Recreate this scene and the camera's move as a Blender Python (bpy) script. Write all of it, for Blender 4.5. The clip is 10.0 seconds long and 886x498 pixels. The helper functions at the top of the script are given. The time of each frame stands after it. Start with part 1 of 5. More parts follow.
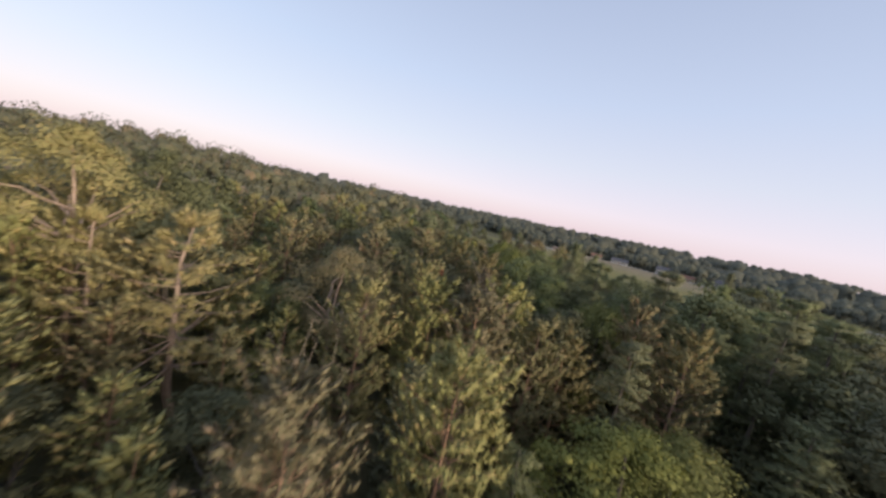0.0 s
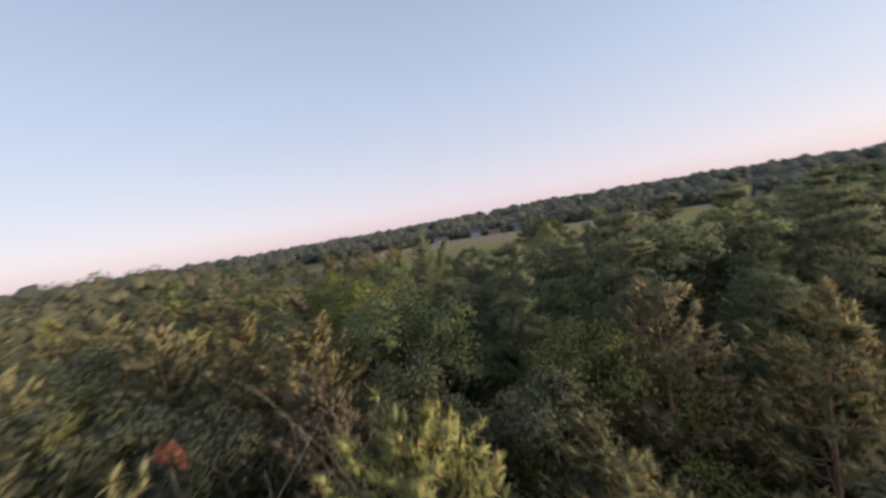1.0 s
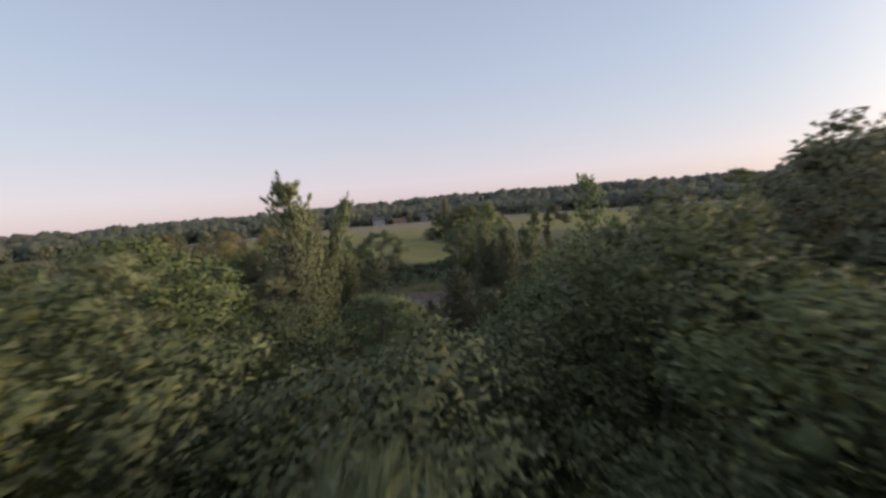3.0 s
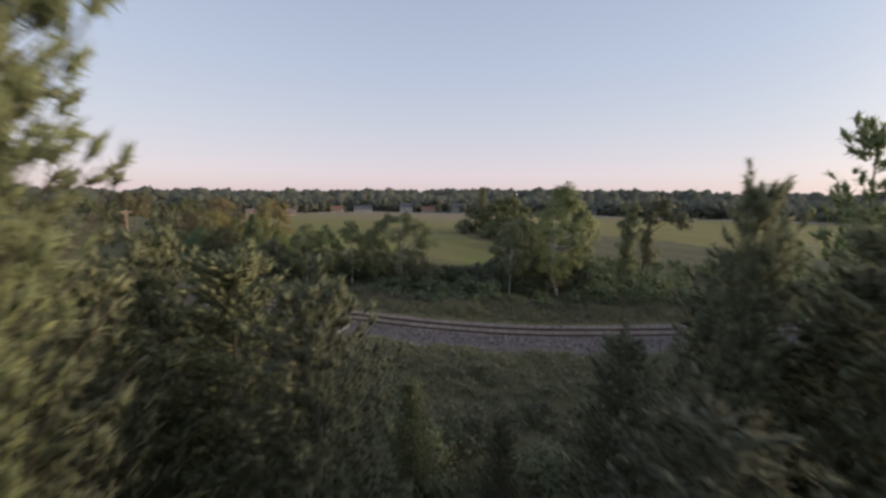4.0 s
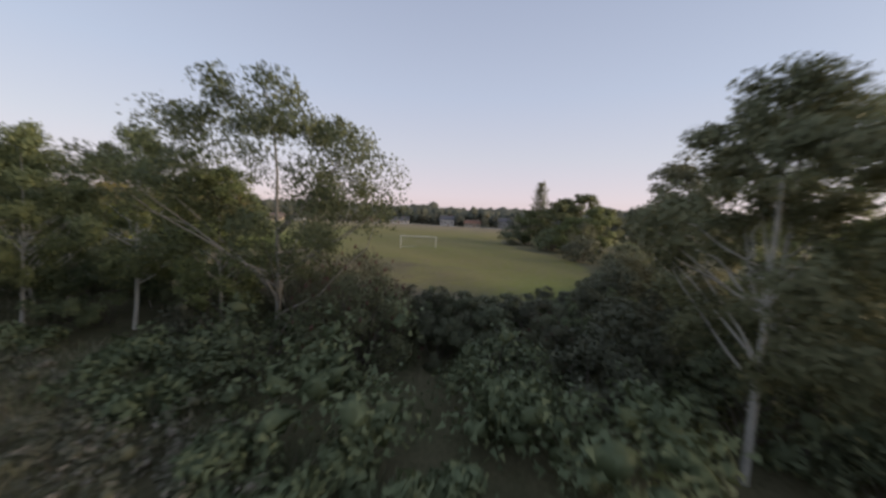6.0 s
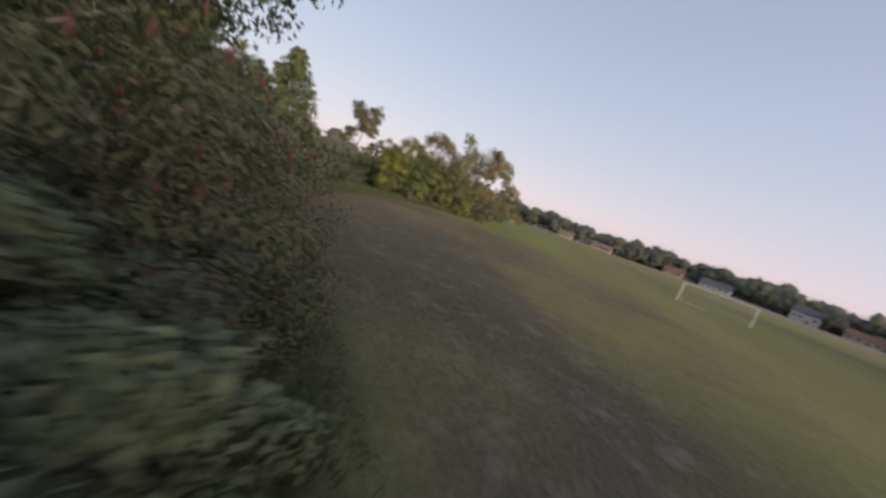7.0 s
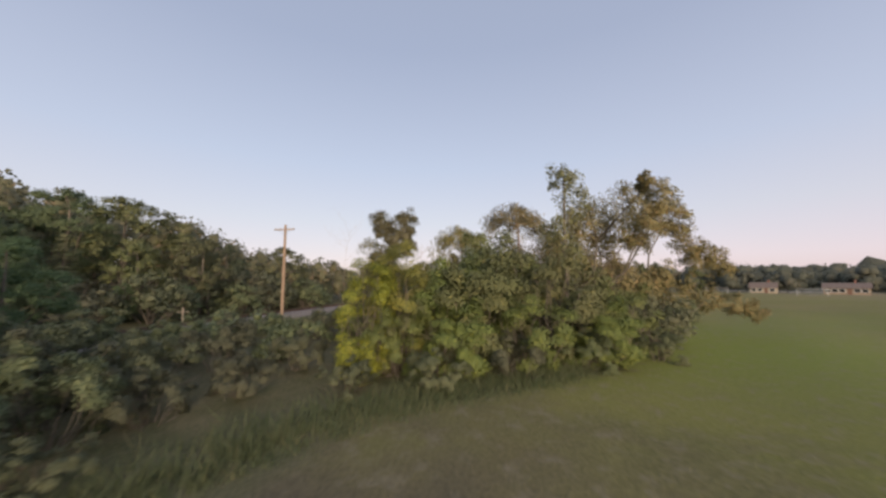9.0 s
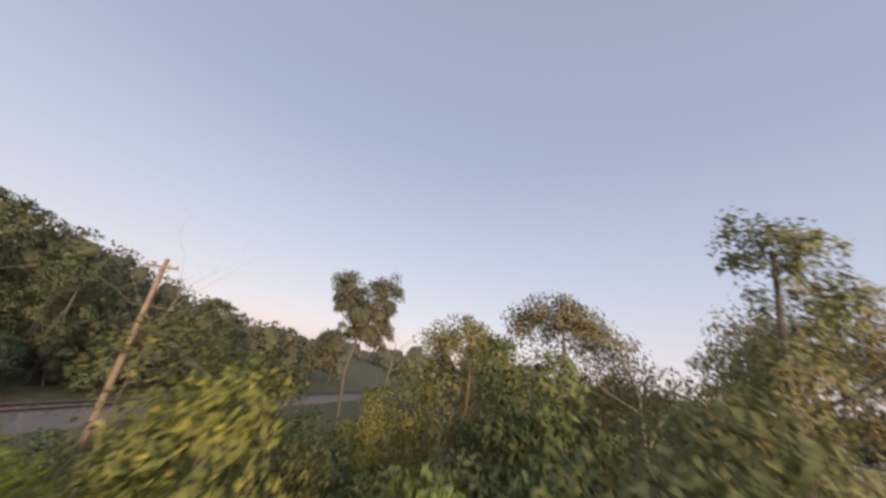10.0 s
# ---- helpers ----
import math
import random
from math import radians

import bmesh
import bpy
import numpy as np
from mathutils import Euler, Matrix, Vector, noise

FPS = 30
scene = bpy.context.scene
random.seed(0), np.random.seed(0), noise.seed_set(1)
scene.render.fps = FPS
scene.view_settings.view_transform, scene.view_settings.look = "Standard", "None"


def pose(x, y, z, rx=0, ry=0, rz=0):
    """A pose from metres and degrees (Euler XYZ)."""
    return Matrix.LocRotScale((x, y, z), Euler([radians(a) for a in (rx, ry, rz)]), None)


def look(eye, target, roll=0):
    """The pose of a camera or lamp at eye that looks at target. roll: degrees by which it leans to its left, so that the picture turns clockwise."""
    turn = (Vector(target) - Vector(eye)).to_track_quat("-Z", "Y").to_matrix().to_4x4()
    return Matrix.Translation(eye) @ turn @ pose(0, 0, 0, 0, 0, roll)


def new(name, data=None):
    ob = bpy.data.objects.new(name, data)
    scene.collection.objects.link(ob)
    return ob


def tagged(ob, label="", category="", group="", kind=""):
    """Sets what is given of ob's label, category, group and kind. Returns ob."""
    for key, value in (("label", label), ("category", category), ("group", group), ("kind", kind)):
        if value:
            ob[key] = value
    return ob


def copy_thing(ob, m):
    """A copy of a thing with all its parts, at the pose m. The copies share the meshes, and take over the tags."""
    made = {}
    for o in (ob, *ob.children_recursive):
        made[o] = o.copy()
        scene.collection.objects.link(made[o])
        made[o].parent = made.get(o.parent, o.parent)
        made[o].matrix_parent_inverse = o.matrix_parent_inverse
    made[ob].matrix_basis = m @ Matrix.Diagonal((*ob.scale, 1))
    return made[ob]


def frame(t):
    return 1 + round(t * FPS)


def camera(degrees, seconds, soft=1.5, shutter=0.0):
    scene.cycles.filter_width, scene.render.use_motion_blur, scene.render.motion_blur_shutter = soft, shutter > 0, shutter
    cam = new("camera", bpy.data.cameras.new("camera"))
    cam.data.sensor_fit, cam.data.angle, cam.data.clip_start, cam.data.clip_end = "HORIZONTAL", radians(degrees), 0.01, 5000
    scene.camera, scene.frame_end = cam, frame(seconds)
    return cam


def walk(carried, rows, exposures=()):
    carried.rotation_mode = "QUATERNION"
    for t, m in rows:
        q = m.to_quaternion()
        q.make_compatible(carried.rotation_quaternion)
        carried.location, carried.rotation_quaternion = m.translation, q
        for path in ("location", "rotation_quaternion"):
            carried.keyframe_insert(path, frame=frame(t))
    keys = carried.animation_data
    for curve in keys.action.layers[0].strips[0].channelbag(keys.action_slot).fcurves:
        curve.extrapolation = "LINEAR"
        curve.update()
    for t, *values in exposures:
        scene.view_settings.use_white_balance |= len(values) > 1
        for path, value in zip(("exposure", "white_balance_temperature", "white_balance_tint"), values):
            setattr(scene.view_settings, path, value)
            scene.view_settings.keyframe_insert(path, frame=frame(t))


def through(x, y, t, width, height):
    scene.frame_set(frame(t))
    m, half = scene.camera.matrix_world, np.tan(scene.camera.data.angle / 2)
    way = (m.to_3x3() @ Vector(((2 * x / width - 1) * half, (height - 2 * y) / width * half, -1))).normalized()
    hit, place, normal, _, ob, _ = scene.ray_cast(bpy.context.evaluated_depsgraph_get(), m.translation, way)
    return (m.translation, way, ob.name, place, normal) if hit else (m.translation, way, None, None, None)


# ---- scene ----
# The flight: seconds, place, heading (left of +y), pitch, lean of the picture (clockwise)
FLIGHT = [
    (0, 19.66, -83.80, 22.03, 40.45, -7.48, 12.38),
    (0.5, 14.41, -73.39, 21.49, 34.15, -3.73, 3.47),
    (1, 9.05, -65.13, 21.36, 12.31, -4.42, -9.69),
    (1.5, 4.73, -57.99, 21.65, -9.13, -9.49, -20.20),
    (2, 4.87, -52.43, 21.80, -12.62, -11.05, -15.20),
    (2.5, 2.47, -44.58, 19.93, -6.53, -8.97, -7.95),
    (2.7, 2.15, -41.02, 18.74, -5.82, -7.95, -6.92),
    (3.8, 0.80, -12.86, 14.89, -0.00, -8.53, 0.51),
    (4, 0.53, -8.69, 14.52, -0.09, -8.79, 0.56),
    (4.5, -0.00, -0.00, 13.82, 0.01, -8.84, -0.14),
    (5, 1.18, 9.12, 11.82, 1.34, -8.48, -0.67),
    (5.2, 1.60, 12.72, 10.54, 1.97, -8.03, -0.74),
    (6.3, 3.93, 38.62, 5.39, 17.79, -4.38, 8.32),
    (6.5, 3.90, 42.63, 4.64, 28.10, -5.12, 13.24),
    (7, 2.71, 50.90, 3.30, 54.56, -9.44, 19.50),
    (7.5, -1.74, 56.33, 2.33, 75.71, -14.13, 20.62),
    (8, -8.09, 60.73, 3.94, 89.05, -16.68, 18.28),
    (8.5, -17.48, 66.49, 3.73, 78.01, -3.79, 1.83),
    (9, -26.00, 70.46, 4.98, 76.47, 5.56, -0.21),
    (9.5, -33.41, 72.28, 4.95, 74.47, 15.74, -0.05),
    (9.8, -38.37, 73.28, 6.38, 72.78, 20.21, 1.87),
    (9.9, -39.88, 73.51, 7.14, 75.36, 19.63, 6.33),
    (10, -41.35, 73.73, 7.66, 76.86, 19.43, 10.22),
]


def flown(x, y, z, yaw, pitch, lean):
    ahead = Vector((-math.sin(radians(yaw)) * math.cos(radians(pitch)), math.cos(radians(yaw)) * math.cos(radians(pitch)), math.sin(radians(pitch))))
    eye = Vector((x, y, z))
    return look(eye, eye + ahead, lean)


cam = camera(104.8, 10.0, 2.7, 0.2)
walk(cam, [(t, flown(*row)) for t, *row in FLIGHT], [(0.0, 0.3, 6300, 11.5), (0.8, 0.22, 6300, 11.5), (1.6, 0.12, 6350, 11), (2.6, 0.05, 6400, 10), (5.2, 0.03, 6500, 11.5), (7.0, 0.05, 6520, 13), (8.5, 0.08, 6550, 13), (10.0, 0.12, 6680, 14)])

# ---- world and sun ----
SUN_BEARING, SUN_HEIGHT = 90.0, 9.0
world = bpy.data.worlds.new("dusk_sky")
scene.world = world
world.use_nodes = True
wn, wl = world.node_tree.nodes, world.node_tree.links
sky = wn.new("ShaderNodeTexSky")
sky.sky_type, sky.sun_disc = "NISHITA", False
sky.sun_elevation, sky.sun_rotation = radians(SUN_HEIGHT), radians(SUN_BEARING)
sky.air_density, sky.dust_density, sky.ozone_density = 1.0, 0.6, 2.0
wcoord = wn.new("ShaderNodeTexCoord")
wsep = wn.new("ShaderNodeSeparateXYZ")
wl.new(wcoord.outputs["Generated"], wsep.inputs[0])
wramp = wn.new("ShaderNodeValToRGB")
SKY_STEPS = ((0.0, (0.60, 0.47, 0.53)), (0.06, (0.64, 0.53, 0.61)), (0.17, (0.545, 0.53, 0.605)), (0.32, (0.445, 0.485, 0.605)), (0.58, (0.328, 0.372, 0.495)), (1.0, (0.275, 0.322, 0.425)))
for n, (pos, col) in enumerate(SKY_STEPS):
    ends = wramp.color_ramp.elements
    el = ends[0] if n == 0 else ends[len(ends) - 1] if n == len(SKY_STEPS) - 1 else ends.new(pos)
    el.position, el.color = pos, (*col, 1)
wl.new(wsep.outputs["Z"], wramp.inputs[0])
wadd = wn.new("ShaderNodeVectorMath")
wadd.operation = "MULTIPLY_ADD"
wadd.inputs[1].default_value = (0.038, 0.040, 0.034)
wl.new(sky.outputs[0], wadd.inputs[0])
wl.new(wramp.outputs[0], wadd.inputs[2])
# the glow round the low sun
wdot, wpow, wglow = wn.new("ShaderNodeVectorMath"), wn.new("ShaderNodeMath"), wn.new("ShaderNodeVectorMath")
wdot.operation, wpow.operation, wglow.operation = "DOT_PRODUCT", "POWER", "MULTIPLY_ADD"
wdot.inputs[1].default_value = (math.sin(radians(SUN_BEARING)) * 0.99, math.cos(radians(SUN_BEARING)) * 0.985, 0.17)
wpow.inputs[1].default_value = 13.0
wclip = wn.new("ShaderNodeMath")
wclip.operation, wclip.inputs[1].default_value = "MAXIMUM", 0.0
wl.new(wcoord.outputs["Generated"], wdot.inputs[0])
wl.new(wdot.outputs["Value"], wclip.inputs[0])
wl.new(wclip.outputs[0], wpow.inputs[0])
wl.new(wpow.outputs[0], wglow.inputs[0])
wglow.inputs[1].default_value = (1.9, 1.45, 1.0)
wl.new(wadd.outputs[0], wglow.inputs[2])
wl.new(wglow.outputs[0], wn["Background"].inputs["Color"])
wn["Background"].inputs["Strength"].default_value = 1.0

sun = new("sun", bpy.data.lights.new("sun", "SUN"))
sun.data.energy, sun.data.angle, sun.data.color = 4.2, radians(26.0), (1.0, 0.81, 0.58)
sun_way = Vector((math.sin(radians(SUN_BEARING)) * math.cos(radians(SUN_HEIGHT)), math.cos(radians(SUN_BEARING)) * math.cos(radians(SUN_HEIGHT)), math.sin(radians(SUN_HEIGHT))))
sun.matrix_world = look(sun_way * 300, (0, 0, 0))


# ---- materials ----
def node_material(name):
    m = bpy.data.materials.new(name)
    m.use_nodes = True
    return m, m.node_tree.nodes, m.node_tree.links, m.node_tree.nodes["Principled BSDF"]


def mixed(nodes, links, factor, a, b, blend="MIX"):
    """A colour mix; each input is a socket or a value."""
    n = nodes.new("ShaderNodeMix")
    n.data_type, n.blend_type = "RGBA", blend
    for key, v in (("Factor", factor), ("A", a), ("B", b)):
        if isinstance(v, bpy.types.NodeSocket):
            links.new(v, n.inputs[key])
        else:
            n.inputs[key].default_value = v if key == "Factor" else (*v, 1)
    return n.outputs["Result"]


def noise_at(nodes, links, scale, detail=4.0, rough=0.6, coord=None):
    n = nodes.new("ShaderNodeTexNoise")
    n.inputs["Scale"].default_value, n.inputs["Detail"].default_value, n.inputs["Roughness"].default_value = scale, detail, rough
    if coord is None:
        c = nodes.new("ShaderNodeTexCoord")
        coord = c.outputs["Object"]
    links.new(coord, n.inputs["Vector"])
    return n.outputs["Fac"]


def stretched(nodes, links, value, low, high):
    n = nodes.new("ShaderNodeMapRange")
    n.inputs["From Min"].default_value, n.inputs["From Max"].default_value = low, high
    links.new(value, n.inputs["Value"])
    return n.outputs["Result"]


def bumped(nodes, links, bsdf, height, strength, distance):
    b = nodes.new("ShaderNodeBump")
    b.inputs["Strength"].default_value, b.inputs["Distance"].default_value = strength, distance
    links.new(height, b.inputs["Height"])
    links.new(b.outputs["Normal"], bsdf.inputs["Normal"])


def leaf_material(name, dark, light, odd, odd_share=0.15, through=0.3):
    """Foliage: leaf by leaf between dark and light, with some odd leaves, and a shift from plant to plant."""
    m, nodes, links, bsdf = node_material(name)
    geo, info = nodes.new("ShaderNodeNewGeometry"), nodes.new("ShaderNodeObjectInfo")
    island = geo.outputs["Random Per Island"]
    base = mixed(nodes, links, island, [0.55 * a + 0.45 * b for a, b in zip(dark, light)], [0.3 * a + 0.7 * b for a, b in zip(dark, light)])
    patch = stretched(nodes, links, noise_at(nodes, links, 0.9, 2.0), 0.42, 0.62)
    base = mixed(nodes, links, patch, base, [0.25 * d + 0.55 * a + 0.2 * b for d, a, b in zip(dark, light, odd)])
    pick = nodes.new("ShaderNodeMath")
    pick.operation = "FRACT"
    times = nodes.new("ShaderNodeMath")
    times.operation, times.inputs[1].default_value = "MULTIPLY", 7.31
    links.new(island, times.inputs[0])
    links.new(times.outputs[0], pick.inputs[0])
    few = stretched(nodes, links, pick.outputs[0], 1.0 - odd_share, 1.0 - odd_share + 0.02)
    base = mixed(nodes, links, few, base, odd)
    hue = nodes.new("ShaderNodeHueSaturation")
    links.new(base, hue.inputs["Color"])
    for key, low, high in (("Hue", 0.475, 0.515), ("Saturation", 0.80, 1.10), ("Value", 0.78, 1.22)):
        r = nodes.new("ShaderNodeMapRange")
        r.inputs["To Min"].default_value, r.inputs["To Max"].default_value = low, high
        links.new(info.outputs["Random"], r.inputs["Value"])
        links.new(r.outputs[0], hue.inputs[key])
    links.new(hue.outputs[0], bsdf.inputs["Base Color"])
    bsdf.inputs["Roughness"].default_value = 0.62
    bsdf.inputs["Specular IOR Level"].default_value = 0.3
    glow = nodes.new("ShaderNodeBsdfTranslucent")
    links.new(hue.outputs[0], glow.inputs["Color"])
    both = nodes.new("ShaderNodeMixShader")
    both.inputs[0].default_value = through
    links.new(bsdf.outputs[0], both.inputs[1])
    links.new(glow.outputs[0], both.inputs[2])
    links.new(both.outputs[0], nodes["Material Output"].inputs["Surface"])
    return m


def rough_material(name, a, b, scale, rough=0.9, bump=0.4, depth=0.02, metal=0.0, fine=None, spread=0.0):
    """A weathered surface: two colours by noise at two scales, and relief. spread: shift from piece to piece."""
    m, nodes, links, bsdf = node_material(name)
    n1 = noise_at(nodes, links, scale)
    n2 = noise_at(nodes, links, fine or scale * 9)
    col = mixed(nodes, links, stretched(nodes, links, n1, 0.35, 0.65), a, b)
    col = mixed(nodes, links, 0.45, col, mixed(nodes, links, stretched(nodes, links, n2, 0.3, 0.7), [0.45 * v for v in a], [min(1, 1.35 * v) for v in b]))
    if spread:
        info, hue, r = nodes.new("ShaderNodeObjectInfo"), nodes.new("ShaderNodeHueSaturation"), nodes.new("ShaderNodeMapRange")
        r.inputs["To Min"].default_value, r.inputs["To Max"].default_value = 1 - spread, 1 + spread
        links.new(info.outputs["Random"], r.inputs["Value"])
        links.new(r.outputs[0], hue.inputs["Value"])
        links.new(col, hue.inputs["Color"])
        col = hue.outputs[0]
    links.new(col, bsdf.inputs["Base Color"])
    bsdf.inputs["Roughness"].default_value, bsdf.inputs["Metallic"].default_value = rough, metal
    bumped(nodes, links, bsdf, n2, bump, depth)
    return m


LEAF_MAPLE = leaf_material("maple_leaves", (0.097, 0.113, 0.057), (0.179, 0.195, 0.092), (0.254, 0.254, 0.102))
LEAF_BRIGHT = leaf_material("bright_maple_leaves", (0.126, 0.150, 0.041), (0.258, 0.278, 0.067), (0.337, 0.337, 0.083))
LEAF_PINE = leaf_material("pine_needles", (0.175, 0.183, 0.078), (0.326, 0.316, 0.132), (0.413, 0.330, 0.157))
LEAF_RUSSET = leaf_material("russet_pine_needles", (0.190, 0.177, 0.086), (0.316, 0.286, 0.137), (0.367, 0.260, 0.133))
LEAF_WHITE_PINE = leaf_material("white_pine_needles", (0.147, 0.177, 0.097), (0.288, 0.325, 0.166), (0.384, 0.384, 0.186), 0.1, 0.38)
LEAF_BIRCH = leaf_material("birch_leaves", (0.147, 0.166, 0.088), (0.272, 0.292, 0.139), (0.347, 0.342, 0.158))
LEAF_SHRUB = leaf_material("shrub_leaves", (0.106, 0.126, 0.073), (0.192, 0.214, 0.121), (0.236, 0.240, 0.124))
LEAF_OAK = leaf_material("oak_leaves", (0.185, 0.174, 0.078), (0.308, 0.274, 0.123), (0.386, 0.280, 0.123))
LEAF_VINE = leaf_material("olive_vine_leaves", (0.165, 0.172, 0.085), (0.270, 0.268, 0.125), (0.320, 0.280, 0.120), 0.12)
LEAF_FIR = leaf_material("young_pine_needles", (0.162, 0.180, 0.105), (0.307, 0.324, 0.186), (0.360, 0.354, 0.188), 0.1, 0.42)
LEAF_ASH = leaf_material("ash_leaves", (0.101, 0.127, 0.070), (0.198, 0.227, 0.115), (0.299, 0.309, 0.131), 0.12)
LEAF_SUMAC = leaf_material("sumac_leaves", (0.110, 0.119, 0.071), (0.192, 0.199, 0.110), (0.219, 0.209, 0.110), 0.12)
LEAF_RED = leaf_material("red_turning_leaves", (0.230, 0.085, 0.050), (0.340, 0.130, 0.070), (0.400, 0.200, 0.080), 0.2)
# leaves of the forked tree, its shade put into a darker colour
LEAF_BIRCH_SHADED = leaf_material("shaded_grey_green_leaves", (0.090, 0.102, 0.056), (0.160, 0.172, 0.094), (0.200, 0.195, 0.100), 0.1, 0.35)
LEAF_DARK = leaf_material("dark_maple_leaves", (0.102, 0.142, 0.076), (0.166, 0.217, 0.113), (0.211, 0.253, 0.120), 0.1, 0.4)
LEAF_YELLOW = leaf_material("yellow_shrub_leaves", (0.144, 0.166, 0.045), (0.280, 0.297, 0.068), (0.538, 0.489, 0.060), 0.15)
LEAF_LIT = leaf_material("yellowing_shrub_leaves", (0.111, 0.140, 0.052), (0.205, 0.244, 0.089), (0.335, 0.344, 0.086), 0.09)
# distance haze put into the leaf colour: paler and bluer
LEAF_FAR_HAZE = leaf_material("hazed_distant_leaves", (0.172, 0.193, 0.142), (0.255, 0.273, 0.193), (0.299, 0.288, 0.183), 0.1, 0.5)
EDGE_GRASS = leaf_material("uncut_grass_blades", (0.072, 0.094, 0.046), (0.128, 0.152, 0.074), (0.176, 0.168, 0.090), 0.1)
WEED = leaf_material("weed_blades", (0.119, 0.129, 0.050), (0.231, 0.231, 0.092), (0.336, 0.280, 0.154), 0.2)
BANK_WEED = leaf_material("bank_weed_leaves", (0.100, 0.118, 0.056), (0.285, 0.305, 0.158), (0.450, 0.410, 0.275), 0.24)
DRY_STALK = leaf_material("dry_weed_stalks", (0.20, 0.175, 0.110), (0.34, 0.300, 0.200), (0.42, 0.38, 0.28), 0.2)
LEAF_HILL = leaf_material("hill_wood_leaves", (0.160, 0.171, 0.084), (0.283, 0.283, 0.136), (0.346, 0.275, 0.140), 0.15)
LEAF_GOLD = leaf_material("golden_needles", (0.265, 0.257, 0.084), (0.459, 0.423, 0.141), (0.510, 0.408, 0.153))
SUMAC_RED = rough_material("sumac_fruit", (0.125, 0.050, 0.047), (0.190, 0.082, 0.074), 12, 0.85)
BARK_GREY = rough_material("grey_bark", (0.105, 0.090, 0.072), (0.200, 0.168, 0.132), 3.0, 0.9, 0.8, 0.03, spread=0.2)
BARK_PINE = rough_material("pine_bark", (0.22, 0.13, 0.085), (0.38, 0.24, 0.16), 3.0, 0.9, 0.8, 0.03, spread=0.15)
BARK_PINK = rough_material("pinkish_bark", (0.34, 0.24, 0.185), (0.50, 0.38, 0.30), 3.0, 0.9, 0.6, 0.02, spread=0.15)
BARK_BIRCH = rough_material("pale_bark", (0.44, 0.41, 0.35), (0.60, 0.56, 0.48), 2.2, 0.75, 0.4, 0.01, spread=0.12)
BARK_FORK = rough_material("dull_pale_bark", (0.24, 0.215, 0.18), (0.38, 0.35, 0.30), 2.2, 0.8, 0.4, 0.01, spread=0.12)
DEAD_WOOD = rough_material("bare_dead_wood", (0.34, 0.27, 0.20), (0.50, 0.41, 0.31), 3.0, 0.85, 0.5, 0.01)

# ---- mesh helpers ----
rng = np.random.default_rng(7)


def mesh_of(name, verts, faces, material, smooth=False):
    """A mesh from arrays: verts n x 3, and faces all of one corner count (m x k)."""
    verts, faces = np.asarray(verts, np.float32).reshape(-1, 3), np.asarray(faces, np.int32)
    me = bpy.data.meshes.new(name)
    k = faces.shape[1]
    me.vertices.add(len(verts))
    me.vertices.foreach_set("co", verts.ravel())
    me.loops.add(faces.size)
    me.loops.foreach_set("vertex_index", faces.ravel())
    me.polygons.add(len(faces))
    me.polygons.foreach_set("loop_start", np.arange(0, faces.size, k, dtype=np.int32))
    me.polygons.foreach_set("loop_total", np.full(len(faces), k, np.int32))
    me.polygons.foreach_set("use_smooth", np.broadcast_to(np.asarray(smooth, bool), (len(faces),)).copy())
    me.update(calc_edges=True)
    me.materials.append(material)
    return me


def part(name, data, parent, label=""):
    ob = new(name, data)
    ob.parent = parent
    return tagged(ob, label=label)


def tubes(runs, sides=6):
    """Tapered tubes along runs of (points, radii): verts and quads."""
    vs, fs, base = [], [], 0
    ang = np.arange(sides) * 2 * np.pi / sides
    for pts, rad in runs:
        pts, rad = np.asarray(pts, float), np.asarray(rad, float)
        way = np.gradient(pts, axis=0)
        way /= np.linalg.norm(way, axis=1, keepdims=True) + 1e-9
        side = np.cross(way, np.where(np.abs(way[:, 2:]) > 0.9, [[1.0, 0, 0]], [[0, 0, 1.0]]))
        side /= np.linalg.norm(side, axis=1, keepdims=True) + 1e-9
        up = np.cross(side, way)
        ring = pts[:, None] + rad[:, None, None] * (np.cos(ang)[None, :, None] * side[:, None] + np.sin(ang)[None, :, None] * up[:, None])
        vs.append(ring.reshape(-1, 3))
        n = len(pts)
        i, j = np.meshgrid(np.arange(n - 1), np.arange(sides), indexing="ij")
        a, b = i * sides + j, i * sides + (j + 1) % sides
        fs.append(np.stack([a, b, b + sides, a + sides], -1).reshape(-1, 4) + base)
        base += n * sides
    return np.concatenate(vs), np.concatenate(fs)


def unit(v):
    return v / (np.linalg.norm(v, axis=-1, keepdims=True) + 1e-9)


def facing(verts, soft):
    """Corner orders of lone triangles, each turned towards its soft normal."""
    n = len(verts) // 3
    t = verts.reshape(n, 3, 3)
    out = np.cross(t[:, 1] - t[:, 0], t[:, 2] - t[:, 0])
    back = (out * soft).sum(1) < 0
    f = np.arange(3 * n).reshape(n, 3)
    f[back] = f[back][:, ::-1]
    return f


def leaves(centres, normals, length, width, g, jitter=0.8, soft=None):
    """One three-cornered leaf for each centre, facing roughly along its normal: verts, faces, shading normals."""
    n = len(centres)
    nor = unit(unit(normals) + jitter * g.normal(size=(n, 3)))
    u = unit(np.cross(nor, g.normal(size=(n, 3))))
    v = np.cross(nor, u)
    size = g.uniform(0.65, 1.35, (n, 1))
    u, v = u * length * size / 2, v * width * size / 2
    verts = np.stack([centres - u + v, centres + u, centres - u - v], 1).reshape(-1, 3)
    shade = unit(unit(normals if soft is None else soft) + 0.35 * nor)
    return verts, facing(verts, shade), np.repeat(shade, 3, 0)


